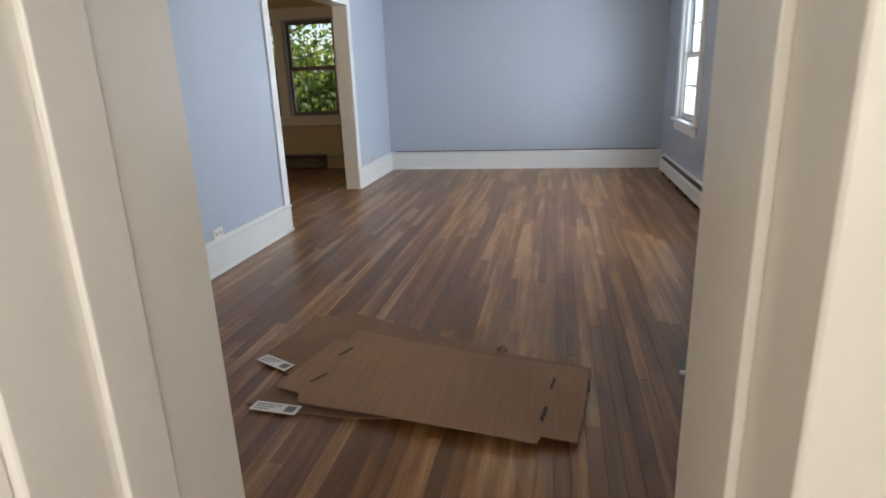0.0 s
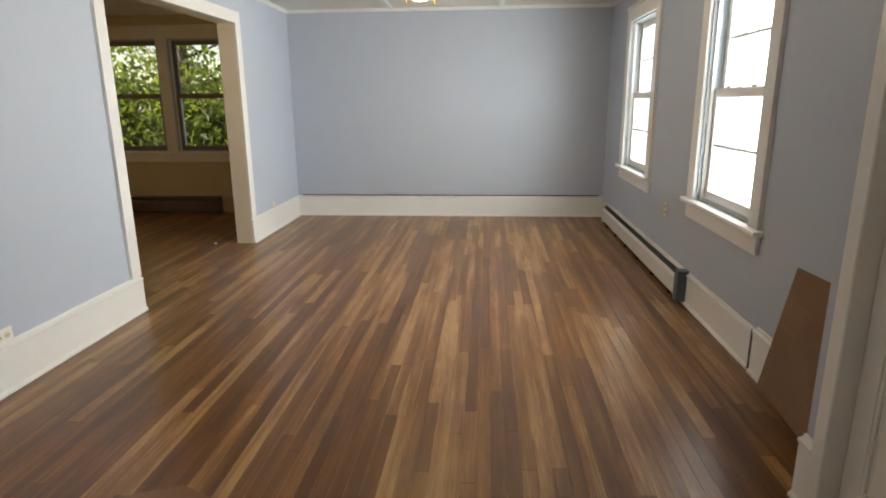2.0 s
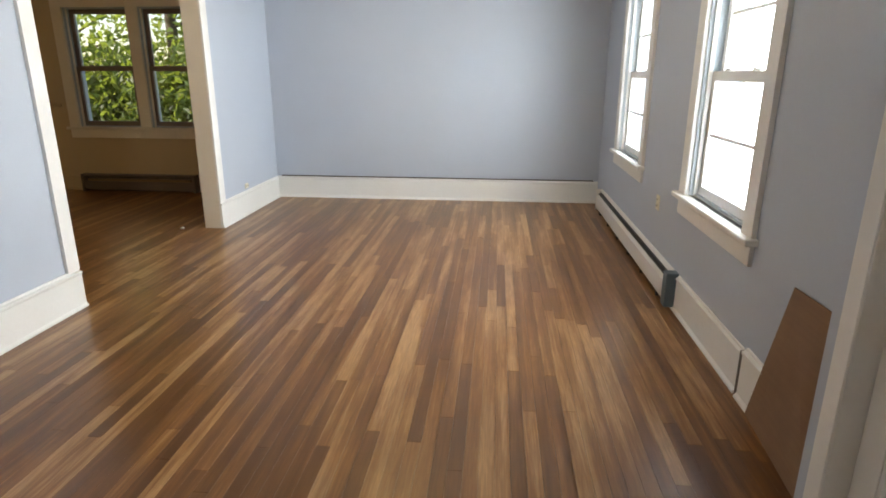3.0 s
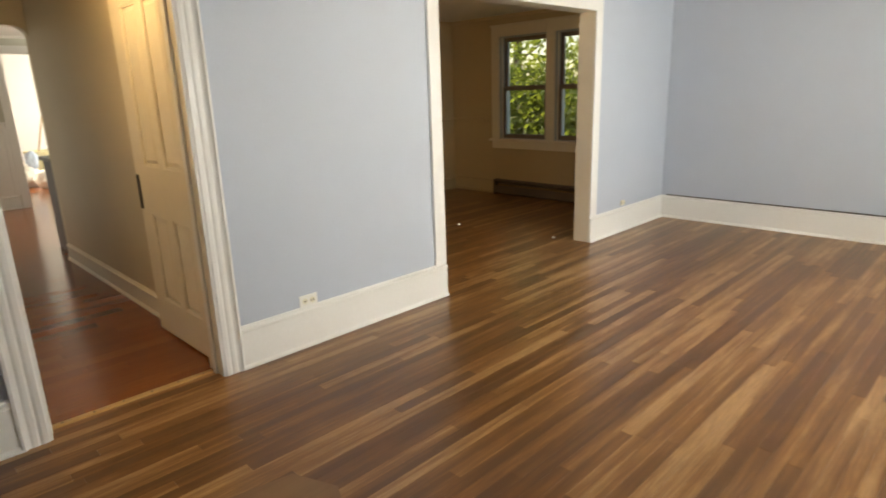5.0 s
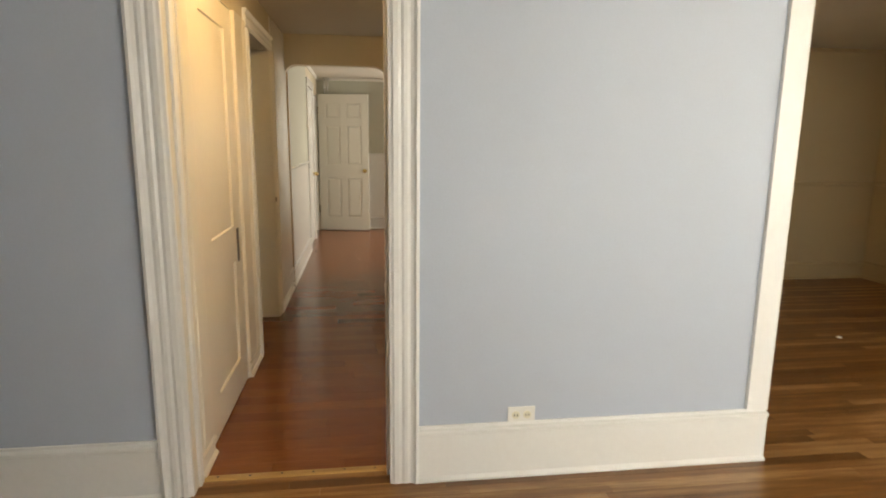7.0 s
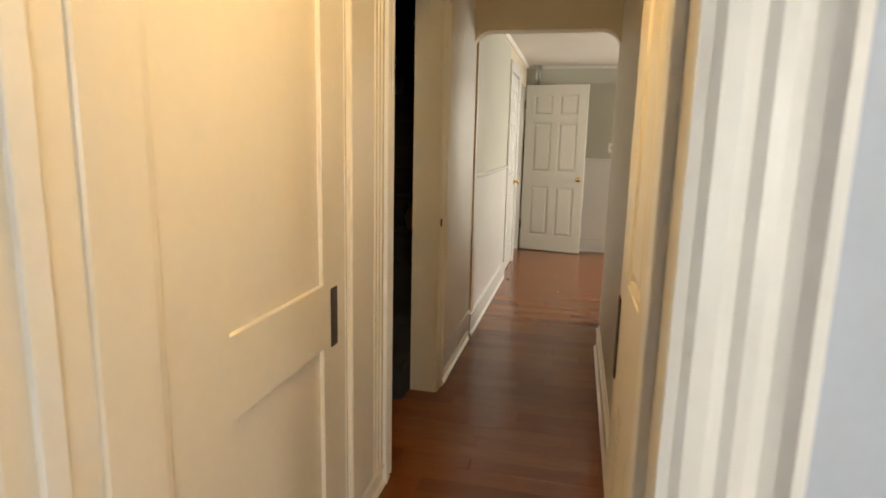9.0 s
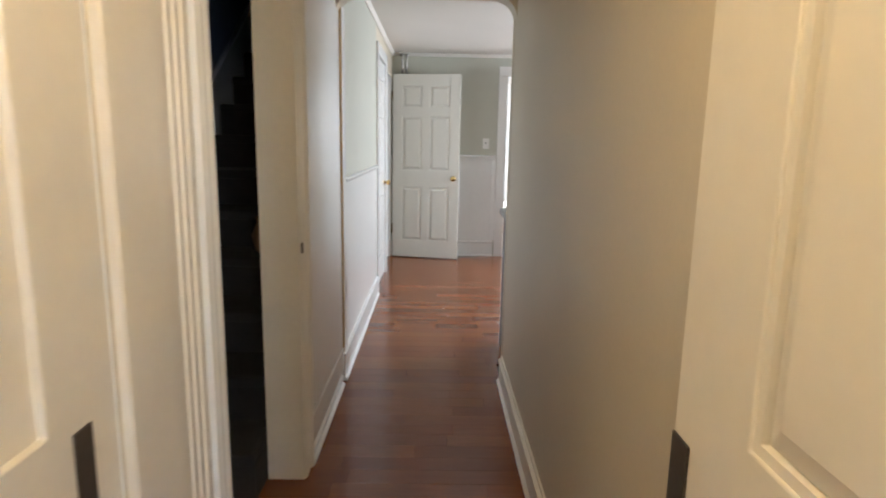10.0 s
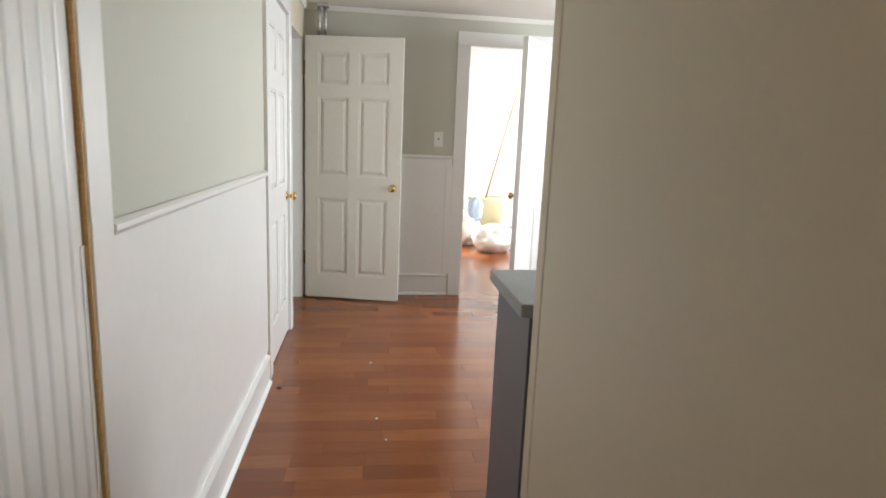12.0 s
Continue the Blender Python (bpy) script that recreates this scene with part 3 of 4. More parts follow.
solid("trim_entry_stop", boxes((-0.92, -0.905, 0.76, 0.868, 0, 2.05), (-0.033, -0.018, 0.76, 0.84, 0, 2.05), (-0.905, -0.033, 0.76, 0.868, 2.035, 2.05), bevel=0.003), CREAM_TRIM, "cream painted door stop in the entry doorway", "door stop", kind="structure")
solid("door_stop_hall", boxes((-2.585, -2.545, 2.29, 2.302, 0, 2.02), (-2.585, -2.545, 3.038, 3.05, 0, 2.02), (-2.585, -2.545, 2.302, 3.038, 2.008, 2.02), bevel=0.002), TRIM, "white door stop in the hall doorway", "door stop", kind="structure")
bm = sweep(bmesh.new(), [(-0.022, 0), (-0.014, 0.006), (0.014, 0.006), (0.022, 0)], (-2.60, 2.30, 0), (1, 0, 0), (0, 0, 1), (0, 1, 0), 0.74)
strip = thing("threshold_strip", "pale wooden threshold strip with nails across the hall doorway", "threshold", kind="structure")
part("strip", bm, BRIGHTWOOD, strip)
for i in range(6):
    part("nail", lathe(bmesh.new(), [(0.005, 0.005), (0.005, 0.0075)], (-2.60 + 0.004 * (i % 2), 2.35 + 0.128 * i, 0), 8), IRON, strip)

# fluted boards beside the closet door
for x0, x1 in ((-3.975, -3.655), (-2.80, -2.652)):
    w = x1 - x0
    prof = [(0, 0), (0, 0.014), (0.02, 0.018)]
    for g in range(3 if w > 0.2 else 0):
        u = 0.034 + g * 0.034
        prof += [(u, 0.018), (u + 0.005, 0.011), (u + 0.012, 0.011), (u + 0.017, 0.018)]
    prof += [(w - 0.004, 0.018), (w, 0.014), (w, 0)]
    solid("trim_fluted_board", sweep(bmesh.new(), prof, (x0, 2.28, 0.10), (1, 0, 0), (0, 1, 0), (0, 0, 1), 1.93), CREAM_TRIM, "cream painted fluted board beside the closet door", "trim", kind="structure")

# kitchen wainscot, battens and beaded panel on the hall wall
solid("panel_wainscot_left", boxes((-7.76, -5.84, 2.28, 2.290, 0.165, 1.085)), GLOSSWHITE, "glossy white wainscot panel", "wainscot", kind="structure")
solid("panel_upper_left", boxes((-7.76, -5.84, 2.28, 2.284, 1.115, HK - 0.03)), SAGE, "pale sage painted upper wall", "wall", kind="structure")
run("chair_rail_left", (-7.76, 2.29), (-5.96, 2.29), (0, 1), [(0, 0), (0.010, 0), (0.016, 0.010), (0.016, 0.022), (0, 0.030)], GLOSSWHITE, "white chair rail", "chair rail", z=1.085)
solid("trim_wall_batten", boxes((-5.96, -5.862, 2.28, 2.302, 0.0, HK - 0.03), bevel=0.004), GLOSSWHITE, "white vertical wall batten", "batten", kind="structure")
solid("trim_batten_edge", boxes((-5.862, -5.856, 2.28, 2.298, 0.0, HK - 0.03)), BRIGHTWOOD, "bare wooden edge of the wall batten", "trim", kind="structure")
bead = thing("panel_beadboard", "glossy white beadboard panel on the hall wall", "beadboard", kind="structure")
x, w = -5.856, 0.048
for i in range(18):
    bm = sweep(bmesh.new(), [(0, 0), (0, 0.006), (0.004, 0.008), (w - 0.010, 0.008), (w - 0.006, 0.0066), (w - 0.003, 0.0076), (w, 0.006), (w, 0)], (x + i * w, 2.28, 0.075), (1, 0, 0), (0, 1, 0), (0, 0, 1), HK - 0.09)
    part("slat", bm, GLOSSWHITE, bead)
solid("panel_beadboard_rail", boxes((-5.85, -5.0, 2.289, 2.298, 0.07, 0.19), bevel=0.003), GLOSSWHITE, "white rail under the beadboard", "trim", kind="structure")
solid("panel_wainscot_far", boxes((-9.56, -9.550, 2.28, 3.46, 0.185, 1.10)), GLOSSWHITE, "white wainscot panel on the kitchen wall", "wainscot", kind="structure")
solid("trim_wainscot_stile", boxes((-9.550, -9.540, 3.42, 3.474, 0.185, 1.10), (-9.550, -9.540, 3.02, 3.06, 0.185, 1.10), bevel=0.002), GLOSSWHITE, "white wainscot stile", "trim", kind="structure")
run("chair_rail_far", (-9.56, 2.28), (-9.56, 3.47), (1, 0), [(0, 0), (0.018, 0), (0.020, 0.045), (0.034, 0.050), (0.034, 0.066), (0, 0.070)], GLOSSWHITE, "white chair rail with a ledge", "chair rail", z=1.10)


# ---------------------------------------------------------------- windows
def sash(parent, name, w, h, grid, material, y=0.0, rows=2):
    """A sash frame in the xz plane, lower left corner at the origin, with its panes and bars."""
    st, rl, t = 0.045, 0.050, 0.034
    f = part(name, boxes((0, st, -t / 2, t / 2, 0, h), (w - st, w, -t / 2, t / 2, 0, h), (st, w - st, -t / 2, t / 2, 0, rl), (st, w - st, -t / 2, t / 2, h - rl, h), bevel=0.003), material, parent)
    g = part("pane", boxes((st - 0.004, w - st + 0.004, -0.003, 0.003, rl - 0.004, h - rl + 0.004)), GLASS, f)
    g.visible_shadow = False
    if grid:
        for i in range(1, rows):
            z = rl + (h - 2 * rl) * i / rows
            part("muntin", boxes((st, w - st, -0.008, 0.008, z - 0.008, z + 0.008)), material, f)
        part("muntin", boxes((w / 2 - 0.005, w / 2 + 0.005, -0.006, 0.006, rl, h - rl)), material, f)
    return f


def double_hung(name, label, w, z0, z1, grid, materials, place, turn, depth, casing_w=0.11, right_casing=True):
    """A double-hung window: the wall's inner face is y = 0, outside is +y, x from 0 to w."""
    cas, sash_m, chan = materials
    d = thing(name, label, "window", group="double-hung windows", kind="structure", place=place, turn=turn)
    h = z1 - z0
    mid = z0 + h * 0.5
    cw = casing_w
    P = flat_profile(cw, 0.022)
    part("casing", sweep(bmesh.new(), P, (-cw, 0, z0), (1, 0, 0), (0, -1, 0), (0, 0, 1), h), cas, d)
    if right_casing:
        part("casing", sweep(bmesh.new(), P, (w + cw, 0, z0), (-1, 0, 0), (0, -1, 0), (0, 0, 1), h), cas, d)
    part("head_casing", boxes((-cw, w + (cw if right_casing else 0), -0.022, 0, z1, z1 + cw), (-cw - 0.012, w + (cw + 0.012 if right_casing else 0), -0.034, 0, z1 + cw, z1 + cw + 0.022), bevel=0.003), cas, d)
    part("sill", boxes((-cw - 0.03, w + (cw + 0.03 if right_casing else 0), -0.055, 0.03, z0 - 0.030, z0), bevel=0.007), cas, d)
    part("apron", boxes((-cw, w + (cw if right_casing else 0), -0.020, 0, z0 - 0.125, z0 - 0.030), bevel=0.003), cas, d)
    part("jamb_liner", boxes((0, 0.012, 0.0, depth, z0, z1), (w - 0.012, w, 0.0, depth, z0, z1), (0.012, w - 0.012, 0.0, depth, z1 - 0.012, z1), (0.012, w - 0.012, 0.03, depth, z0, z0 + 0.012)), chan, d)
    part("parting_stop", boxes((0.012, 0.026, 0.020, 0.040, z0, z1), (w - 0.026, w - 0.012, 0.020, 0.040, z0, z1)), cas, d)
    lo = sash(d, "lower_sash", w - 0.028, mid - z0 + 0.012, grid, sash_m)
    lo.location = (0.014, 0.062, z0 + 0.012)
    up = sash(d, "upper_sash", w - 0.028, z1 - mid + 0.005, grid, sash_m)
    up.location = (0.014, 0.100, mid - 0.02)
    for k in (0.3, 0.7):
        part("sash_lock", boxes((w * k - 0.025, w * k + 0.025, 0.035, 0.062, mid + 0.024, mid + 0.038), bevel=0.004), sash_m, d)
    return d


W_LABEL = "white double-hung window with bright overexposed daylight outside"
for y in (7.05, 5.00):
    double_hung("window_living", W_LABEL, 0.87 if y > 6 else 0.82, 0.69, 1.99, True, (TRIM, VINYL, WINSHADE), (1.05, y, 0), -90, 0.205)
double_hung("window_dining", "white double-hung window looking out on green leaves", 0.74, 0.74, 2.03, False, (CREAM_TRIM, SASHBACKLIT, WINSHADE), (-4.86, 8.15, 0), 0, 0.195, 0.125, False)
double_hung("window_dining", "white double-hung window looking out on green leaves", 0.74, 0.74, 2.03, False, (CREAM_TRIM, SASHBACKLIT, WINSHADE), (-3.99, 8.15, 0), 0, 0.195, 0.127)

# ---------------------------------------------------------------- doors
panel_door("door_hall", "open cream four-panel door folded back along the hall wall", 0.76, 2.0, 0.040,
           [(0.08, 0.30, 1.02, 1.86), (0.38, 0.60, 1.02, 1.86), (0.08, 0.30, 0.22, 0.74), (0.38, 0.60, 0.22, 0.74)],
           (-2.665, 3.108, 0.012), 180.3, (CREAM_TRIM, CREAM_TRIM), plate=(0.735, 0.86, 0.20))
panel_door("door_closet_hall", "closed cream two-panel closet door in the hall", 0.828, 2.015, 0.036,
           [(0.20, 0.665, 0.91, 1.90), (0.20, 0.665, 0.18, 0.72)], (-2.813, 2.262, 0.008), 180, (CREAM_TRIM, CREAM_TRIM), plate=(0.735, 0.80, 0.18), raised=False)
panel_door("door_kitchen_closet", "closed white six-panel door with a brass knob", 0.735, 2.0, 0.036,
           [(0.10, 0.33, 1.62, 1.86), (0.405, 0.635, 1.62, 1.86), (0.10, 0.33, 0.98, 1.52), (0.405, 0.635, 0.98, 1.52), (0.10, 0.33, 0.22, 0.80), (0.405, 0.635, 0.22, 0.80)],
           (-7.863, 2.262, 0.01), 180, (GLOSSWHITE, GLOSSWHITE), knob=(0.675, 0.90))
panel_door("door_kitchen_open", "open off-white six-panel door with a brass knob", 0.75, 2.015, 0.036,
           [(0.105, 0.335, 1.66, 1.90), (0.415, 0.645, 1.66, 1.90), (0.105, 0.335, 0.98, 1.57), (0.415, 0.645, 0.98, 1.57), (0.105, 0.335, 0.19, 0.80), (0.415, 0.645, 0.19, 0.80)],
           (-9.44, 2.305, 0.012), 79, (DOORGREY, DOORGREY), knob=(0.69, 0.90))
panel_door("door_entry", "open white entry door beside the doorway", 0.80, 2.0, 0.040,
           [(0.12, 0.36, 1.05, 1.85), (0.44, 0.68, 1.05, 1.85), (0.12, 0.36, 0.22, 0.88), (0.44, 0.68, 0.22, 0.88)],
           (-0.957, 0.612, 0.012), -97, (CREAM_TRIM, CREAM_TRIM), hinges=(0.30, 0.985, 1.75))


def glazed_door(name, label, w, h, place, turn, cols, rows, z_glass, z_top, panels, knob_x, st=0.105):
    """A door with a lower panelled half and a glazed upper half of small panes."""
    t = 0.042
    d = panel_door(name, label, w, h, t, [(st, w - st, z_glass, z_top)] + panels, place, turn, (GLOSSWHITE, GLOSSWHITE), knob=(knob_x, 0.90))
    kill = d.children[1]
    me = kill.data
    bpy.data.objects.remove(kill)
    bpy.data.meshes.remove(me)
    gw, gh = (w - 2 * st) / cols, (z_top - z_glass) / rows
    for i in range(1, cols):
        part("muntin", boxes((st + gw * i - 0.011, st + gw * i + 0.011, -0.014, 0.014, z_glass, z_top), bevel=0.003), GLOSSWHITE, d)
    for k in range(1, rows):
        part("muntin", boxes((st, w - st, -0.0125, 0.0125, z_glass + gh * k - 0.011, z_glass + gh * k + 0.011), bevel=0.003), GLOSSWHITE, d)
    for i in range(cols):
        for k in range(rows):
            p = part("pane", boxes((st + gw * i + 0.008, st + gw * (i + 1) - 0.008, -0.002, 0.002, z_glass + gh * k + 0.008, z_glass + gh * (k + 1) - 0.008)), GLASS, d)
            p.visible_shadow = False
    return d


glazed_door("door_back", "open white half-glazed back door with small panes", 0.78, 2.02, (-9.545, 4.33, 0.012), -36.5, 3, 3, 0.98, 1.86, [(0.12, 0.36, 0.2, 0.78), (0.42, 0.66, 0.2, 0.78)], 0.73)
glazed_door("door_front", "closed white front door with a glazed upper half", 0.755, 2.0, (0.855, 2.877, 0.012), -90, 1, 1, 0.72, 1.90, [(0.085, 0.345, 0.16, 0.60), (0.41, 0.67, 0.16, 0.60)], 0.70, 0.085)
for z in (0.33, 1.80):
    solid("door_hinge", boxes((-9.46, -9.448, 2.285, 2.292, z - 0.05, z + 0.05), (-9.452, -9.440, 2.283, 2.300, z - 0.055, z + 0.055), bevel=0.002), OLDBRASS, "tarnished brass door hinge on the closet jamb", "hinge", kind="structure")

# ---------------------------------------------------------------- heaters
def baseboard_heater():
    y0, y1, xb = 5.0, 7.63, 1.05
    d = thing("baseboard_heater", "long white baseboard heater with a dark slot and blue-grey end cap", "heater", place=(xb, y0, 0))
    L = y1 - y0
    part("back_plate", boxes((-0.010, 0, 0, L, 0.02, 0.215)), HEATER, d)
    bm = sweep(bmesh.new(), [(-0.062, 0.035), (-0.066, 0.04), (-0.066, 0.150), (-0.052, 0.172), (-0.049, 0.170), (-0.062, 0.148), (-0.062, 0.042), (-0.058, 0.035)], (0, 0.05, 0), (1, 0, 0), (0, 0, 1), (0, 1, 0), L - 0.05)
    part("front_panel", bm, HEATER, d)
    part("fin_element", boxes((-0.055, -0.012, 0.05, L - 0.02, 0.06, 0.135)), BLACK, d, "black heating fins")
    bm = sweep(bmesh.new(), [(-0.010, 0.215), (-0.034, 0.212), (-0.036, 0.206), (-0.010, 0.205)], (0, 0.05, 0), (1, 0, 0), (0, 0, 1), (0, 1, 0), L - 0.05)
    part("top_cover", bm, HEATER, d)
    # black filler painted in for the slot's inner shade
    part("slot_shadow", boxes((-0.030, -0.0105, 0.05, L - 0.02, 0.145, 0.2045)), BLACK, d, "black strip that stands in for the shade inside the top slot")
    part("slot_damper", boxes((-0.048, -0.012, 0.05, L, 0.172, 0.182)), BLACK, d, "black damper slot")
    part("end_cap", boxes((-0.074, 0.0, -0.03, 0.05, 0.012, 0.222), bevel=0.006), TEAL, d, "blue-grey end cap")
    part("end_cap", boxes((-0.070, 0.0, L - 0.02, L + 0.01, 0.012, 0.220), bevel=0.006), HEATER, d)
    for i in range(6):
        part("bracket", boxes((-0.062, 0, 0.2 + i * 0.44, 0.215 + i * 0.44, 0.0, 0.06)), BLACK, d)


baseboard_heater()
d = thing("radiator_box", "low dark brown baseboard heater under the dining windows", "heater", place=(-4.87, 8.13, 0))
part("back", boxes((0, 1.35, -0.02, 0.0, 0.0, 0.20)), BROWNHEAT, d)
part("front_panel", boxes((0.01, 1.34, -0.095, -0.085, 0.03, 0.125), bevel=0.004), BROWNHEAT, d)
part("top_cover", boxes((0, 1.35, -0.10, -0.02, 0.185, 0.20), bevel=0.004), BROWNHEAT, d)
part("end_cap", boxes((-0.02, 0.01, -0.105, 0.0, 0.0, 0.205), bevel=0.005), BROWNHEAT, d)
part("end_cap", boxes((1.34, 1.37, -0.105, 0.0, 0.0, 0.205), bevel=0.005), BROWNHEAT, d)
part("fin_element", boxes((0.05, 1.30, -0.08, -0.022, 0.05, 0.15)), OLDBRASS, d, "copper heating pipe and fins")

# ---------------------------------------------------------------- ceiling fan
def ceiling_fan(x, y):
    d = thing("ceiling_fan", "brass ceiling fan with dark wooden blades and a lit globe", "ceiling fan", place=(x, y, H))
    part("canopy", lathe(bmesh.new(), [(0.095, 0.0), (0.098, -0.02), (0.085, -0.05), (0.080, -0.055)], steps=32), BRASS, d, "polished brass canopy")
    part("motor_housing", lathe(bmesh.new(), [(0.06, -0.055), (0.102, -0.065), (0.110, -0.10), (0.100, -0.145), (0.06, -0.165), (0.05, -0.20), (0.062, -0.21), (0.05, -0.225)], steps=32), BRASS, d, "polished brass motor housing")
    for k in range(4):
        bm = bmesh.new()
        a = [(0.20, -0.045), (0.26, -0.058), (0.55, -0.068), (0.585, -0.05), (0.595, 0.0), (0.585, 0.05), (0.55, 0.068), (0.26, 0.058), (0.20, 0.045)]
        up = [bm.verts.new((px, py, -0.150 - py * 0.18)) for px, py in a]
        dn = [bm.verts.new((px, py, -0.157 - py * 0.18)) for px, py in a]
        n = len(a)
        bm.faces.new(up)
        bm.faces.new(dn[::-1])
        for i in range(n):
            bm.faces.new((up[i], up[(i + 1) % n], dn[(i + 1) % n], dn[i]))
        bl = part("blade", bm, DARKWOOD, d, "dark wood fan blade")
        bl.matrix_basis = pose(0, 0, 0, 0, 0, -9 + 90 * k)
        br = part("blade_iron", boxes((0.08, 0.23, -0.014, 0.014, -0.148, -0.140), (0.21, 0.25, -0.035, 0.035, -0.149, -0.143), bevel=0.003), BRASS, d)
        br.matrix_basis = pose(0, 0, 0, 0, 0, -9 + 90 * k)
    gl = part("globe", lathe(bmesh.new(), [(0.042, -0.220), (0.055, -0.235), (0.074, -0.265), (0.078, -0.295), (0.066, -0.330), (0.042, -0.352), (0.01, -0.360)], steps=32), GLOBE, d, "glowing frosted glass globe")
    gl.visible_shadow = False
    for s in (-1, 1):
        part("pull_chain", lathe(bmesh.new(), [(0.003, -0.215), (0.003, -0.345), (0.006, -0.352), (0.006, -0.372), (0.002, -0.376)], (s * 0.095, 0.02, 0), 8), BRASS, d)


ceiling_fan(-0.71, 5.25)
# made-up fixture round the dining fill lamp, out of view
for x, y, h, nm in ((-4.1, 4.6, H, "dining_ceiling_light"),):
    d = thing(nm, "unseen lit ceiling globe added to brighten the dining room", "ceiling light", place=(x, y, h))
    part("base", lathe(bmesh.new(), [(0.07, 0), (0.07, -0.02), (0.05, -0.03)], steps=24), BRASS, d)
    gl = part("globe", lathe(bmesh.new(), [(0.05, -0.03), (0.09, -0.07), (0.10, -0.12), (0.08, -0.17), (0.03, -0.20)], steps=24), GLOBE, d, "glowing glass globe")
    gl.visible_shadow = False
d = thing("hall_ceiling_light", "small lit ceiling globe in the hall", "ceiling light", place=(-2.98, 2.76, HK))
part("base", lathe(bmesh.new(), [(0.07, 0), (0.07, -0.02), (0.05, -0.03)], steps=24), BRASS, d)
gl = part("globe", lathe(bmesh.new(), [(0.05, -0.03), (0.09, -0.07), (0.10, -0.12), (0.08, -0.17), (0.03, -0.20)], steps=24), GLOBE, d, "glowing glass globe")
gl.visible_shadow = False


# ---------------------------------------------------------------- outlets and switches
def outlet(name, label, place, turn, wide=0.115, high=0.07, material=WHITEPLATE):
    d = thing(name, label, "outlet", place=place, turn=turn)
    part("plate", boxes((-wide / 2, wide / 2, -0.006, 0, -high / 2, high / 2), bevel=0.002), material, d)
    flip = wide < high
    for s in (-1, 1):
        cx, cz = (0, s * 0.02) if flip else (s * 0.024, 0)
        f = part("receptacle", lathe(bmesh.new(), [(0.017, -0.006), (0.016, -0.009)], (cx, 0, cz), 16, "y"), PLATE, d)
        for k in (-1, 1):
            part("slot", boxes((cx + k * 0.006 - 0.0015, cx + k * 0.006 + 0.0015, -0.0105, -0.009, cz - 0.005, cz + 0.005)), SLOT, f)
    return d


outlet("wall_outlet", "ivory duplex outlet above the white baseboard", (-2.5, 3.59, 0.264), 90)
outlet("wall_outlet", "small ivory outlet near the corner", (-2.5, 7.15, 0.275), 90, 0.07, 0.05, PLATE)
outlet("wall_outlet", "ivory outlet on the blue-grey wall between windows", (1.05, 5.59, 0.52), -90, 0.07, 0.10, PLATE)
d = thing("light_switch", "white toggle light switch above the kitchen wainscot", "light switch", place=(-9.56, 3.35, 1.30), turn=90)
part("plate", boxes((-0.036, 0.036, -0.006, 0, -0.058, 0.058), bevel=0.002), WHITEPLATE, d)
part("toggle", boxes((-0.005, 0.005, -0.018, -0.006, -0.004, 0.012), bevel=0.001), SLOT, d)
solid("strike_plate", boxes((-4.893, -4.874, 2.298, 2.303, 0.902, 0.940)), IRON, "dark strike plate on the stair door jamb", "strike plate", kind="structure")

# ---------------------------------------------------------------- stairs
st = thing("staircase", "dark carpeted staircase with a blue-grey painted stringer", "stairs", kind="structure")
RISE, RUN_ = 0.19, 0.26
for k in range(13):
    x1 = -4.73 - k * RUN_
    bm = boxes((x1 - RUN_ - 0.01, x1 + 0.02, 1.43, 2.145, k * RISE + RISE - 0.05, (k + 1) * RISE), bevel=0.012)
    box(bm, x1 - RUN_, x1, 1.43, 2.145, max(0, k * RISE - 0.1), (k + 1) * RISE - 0.05)
    part("step", bm, CARPET, st, "charcoal carpeted step")
bm = sweep(bmesh.new(), [(-4.55, 0.0), (-4.55, 0.30), (-4.75, 0.40), (-8.2, 2.92), (-8.2, 2.5), (-4.9, 0.0)], (0, 1.40, 0), (1, 0, 0), (0, 0, 1), (0, 1, 0), 0.03)
part("stringer", bm, paint("blue_white_stringer_paint", (0.42, 0.45, 0.50), 0.4, 0.04), st, "pale painted wall stringer")
bag = bmesh.new()
lathe(bag, [(0.05, 0), (0.075, 0.02), (0.08, 0.09), (0.055, 0.15), (0.06, 0.18)], steps=9)
for v in bag.verts:
    v.co += Vector(noise.noise_vector(v.co * 18)) * 0.012 * (v.co.z > 0.001)
solid("paper_bag", bag, CARD, "small crumpled tan paper bag on a stair", "bag", place=(-5.60, 1.98, 0.76))

# ---------------------------------------------------------------- cardboard
def sheet_bm(points, z, t, seed, lift=0.006):
    """A flat sheet of board cut to an outline, slightly warped."""
    bm = bmesh.new()
    f = bm.faces.new([bm.verts.new((x, y, z)) for x, y in points])
    bmesh.ops.triangulate(bm, faces=[f])
    bmesh.ops.subdivide_edges(bm, edges=bm.edges[:], cuts=3, use_grid_fill=True)
    bmesh.ops.triangulate(bm, faces=bm.faces[:])
    for v in bm.verts:
        v.co.z += lift * max(0.0, 0.4 + noise.noise(Vector((v.co.x * 2.2 + seed, v.co.y * 2.2, 0))))
    bmesh.ops.recalc_face_normals(bm, faces=bm.faces)
    res = bmesh.ops.extrude_face_region(bm, geom=bm.faces[:])
    for v in [g for g in res["geom"] if isinstance(g, bmesh.types.BMVert)]:
        v.co.z += t
    return bm


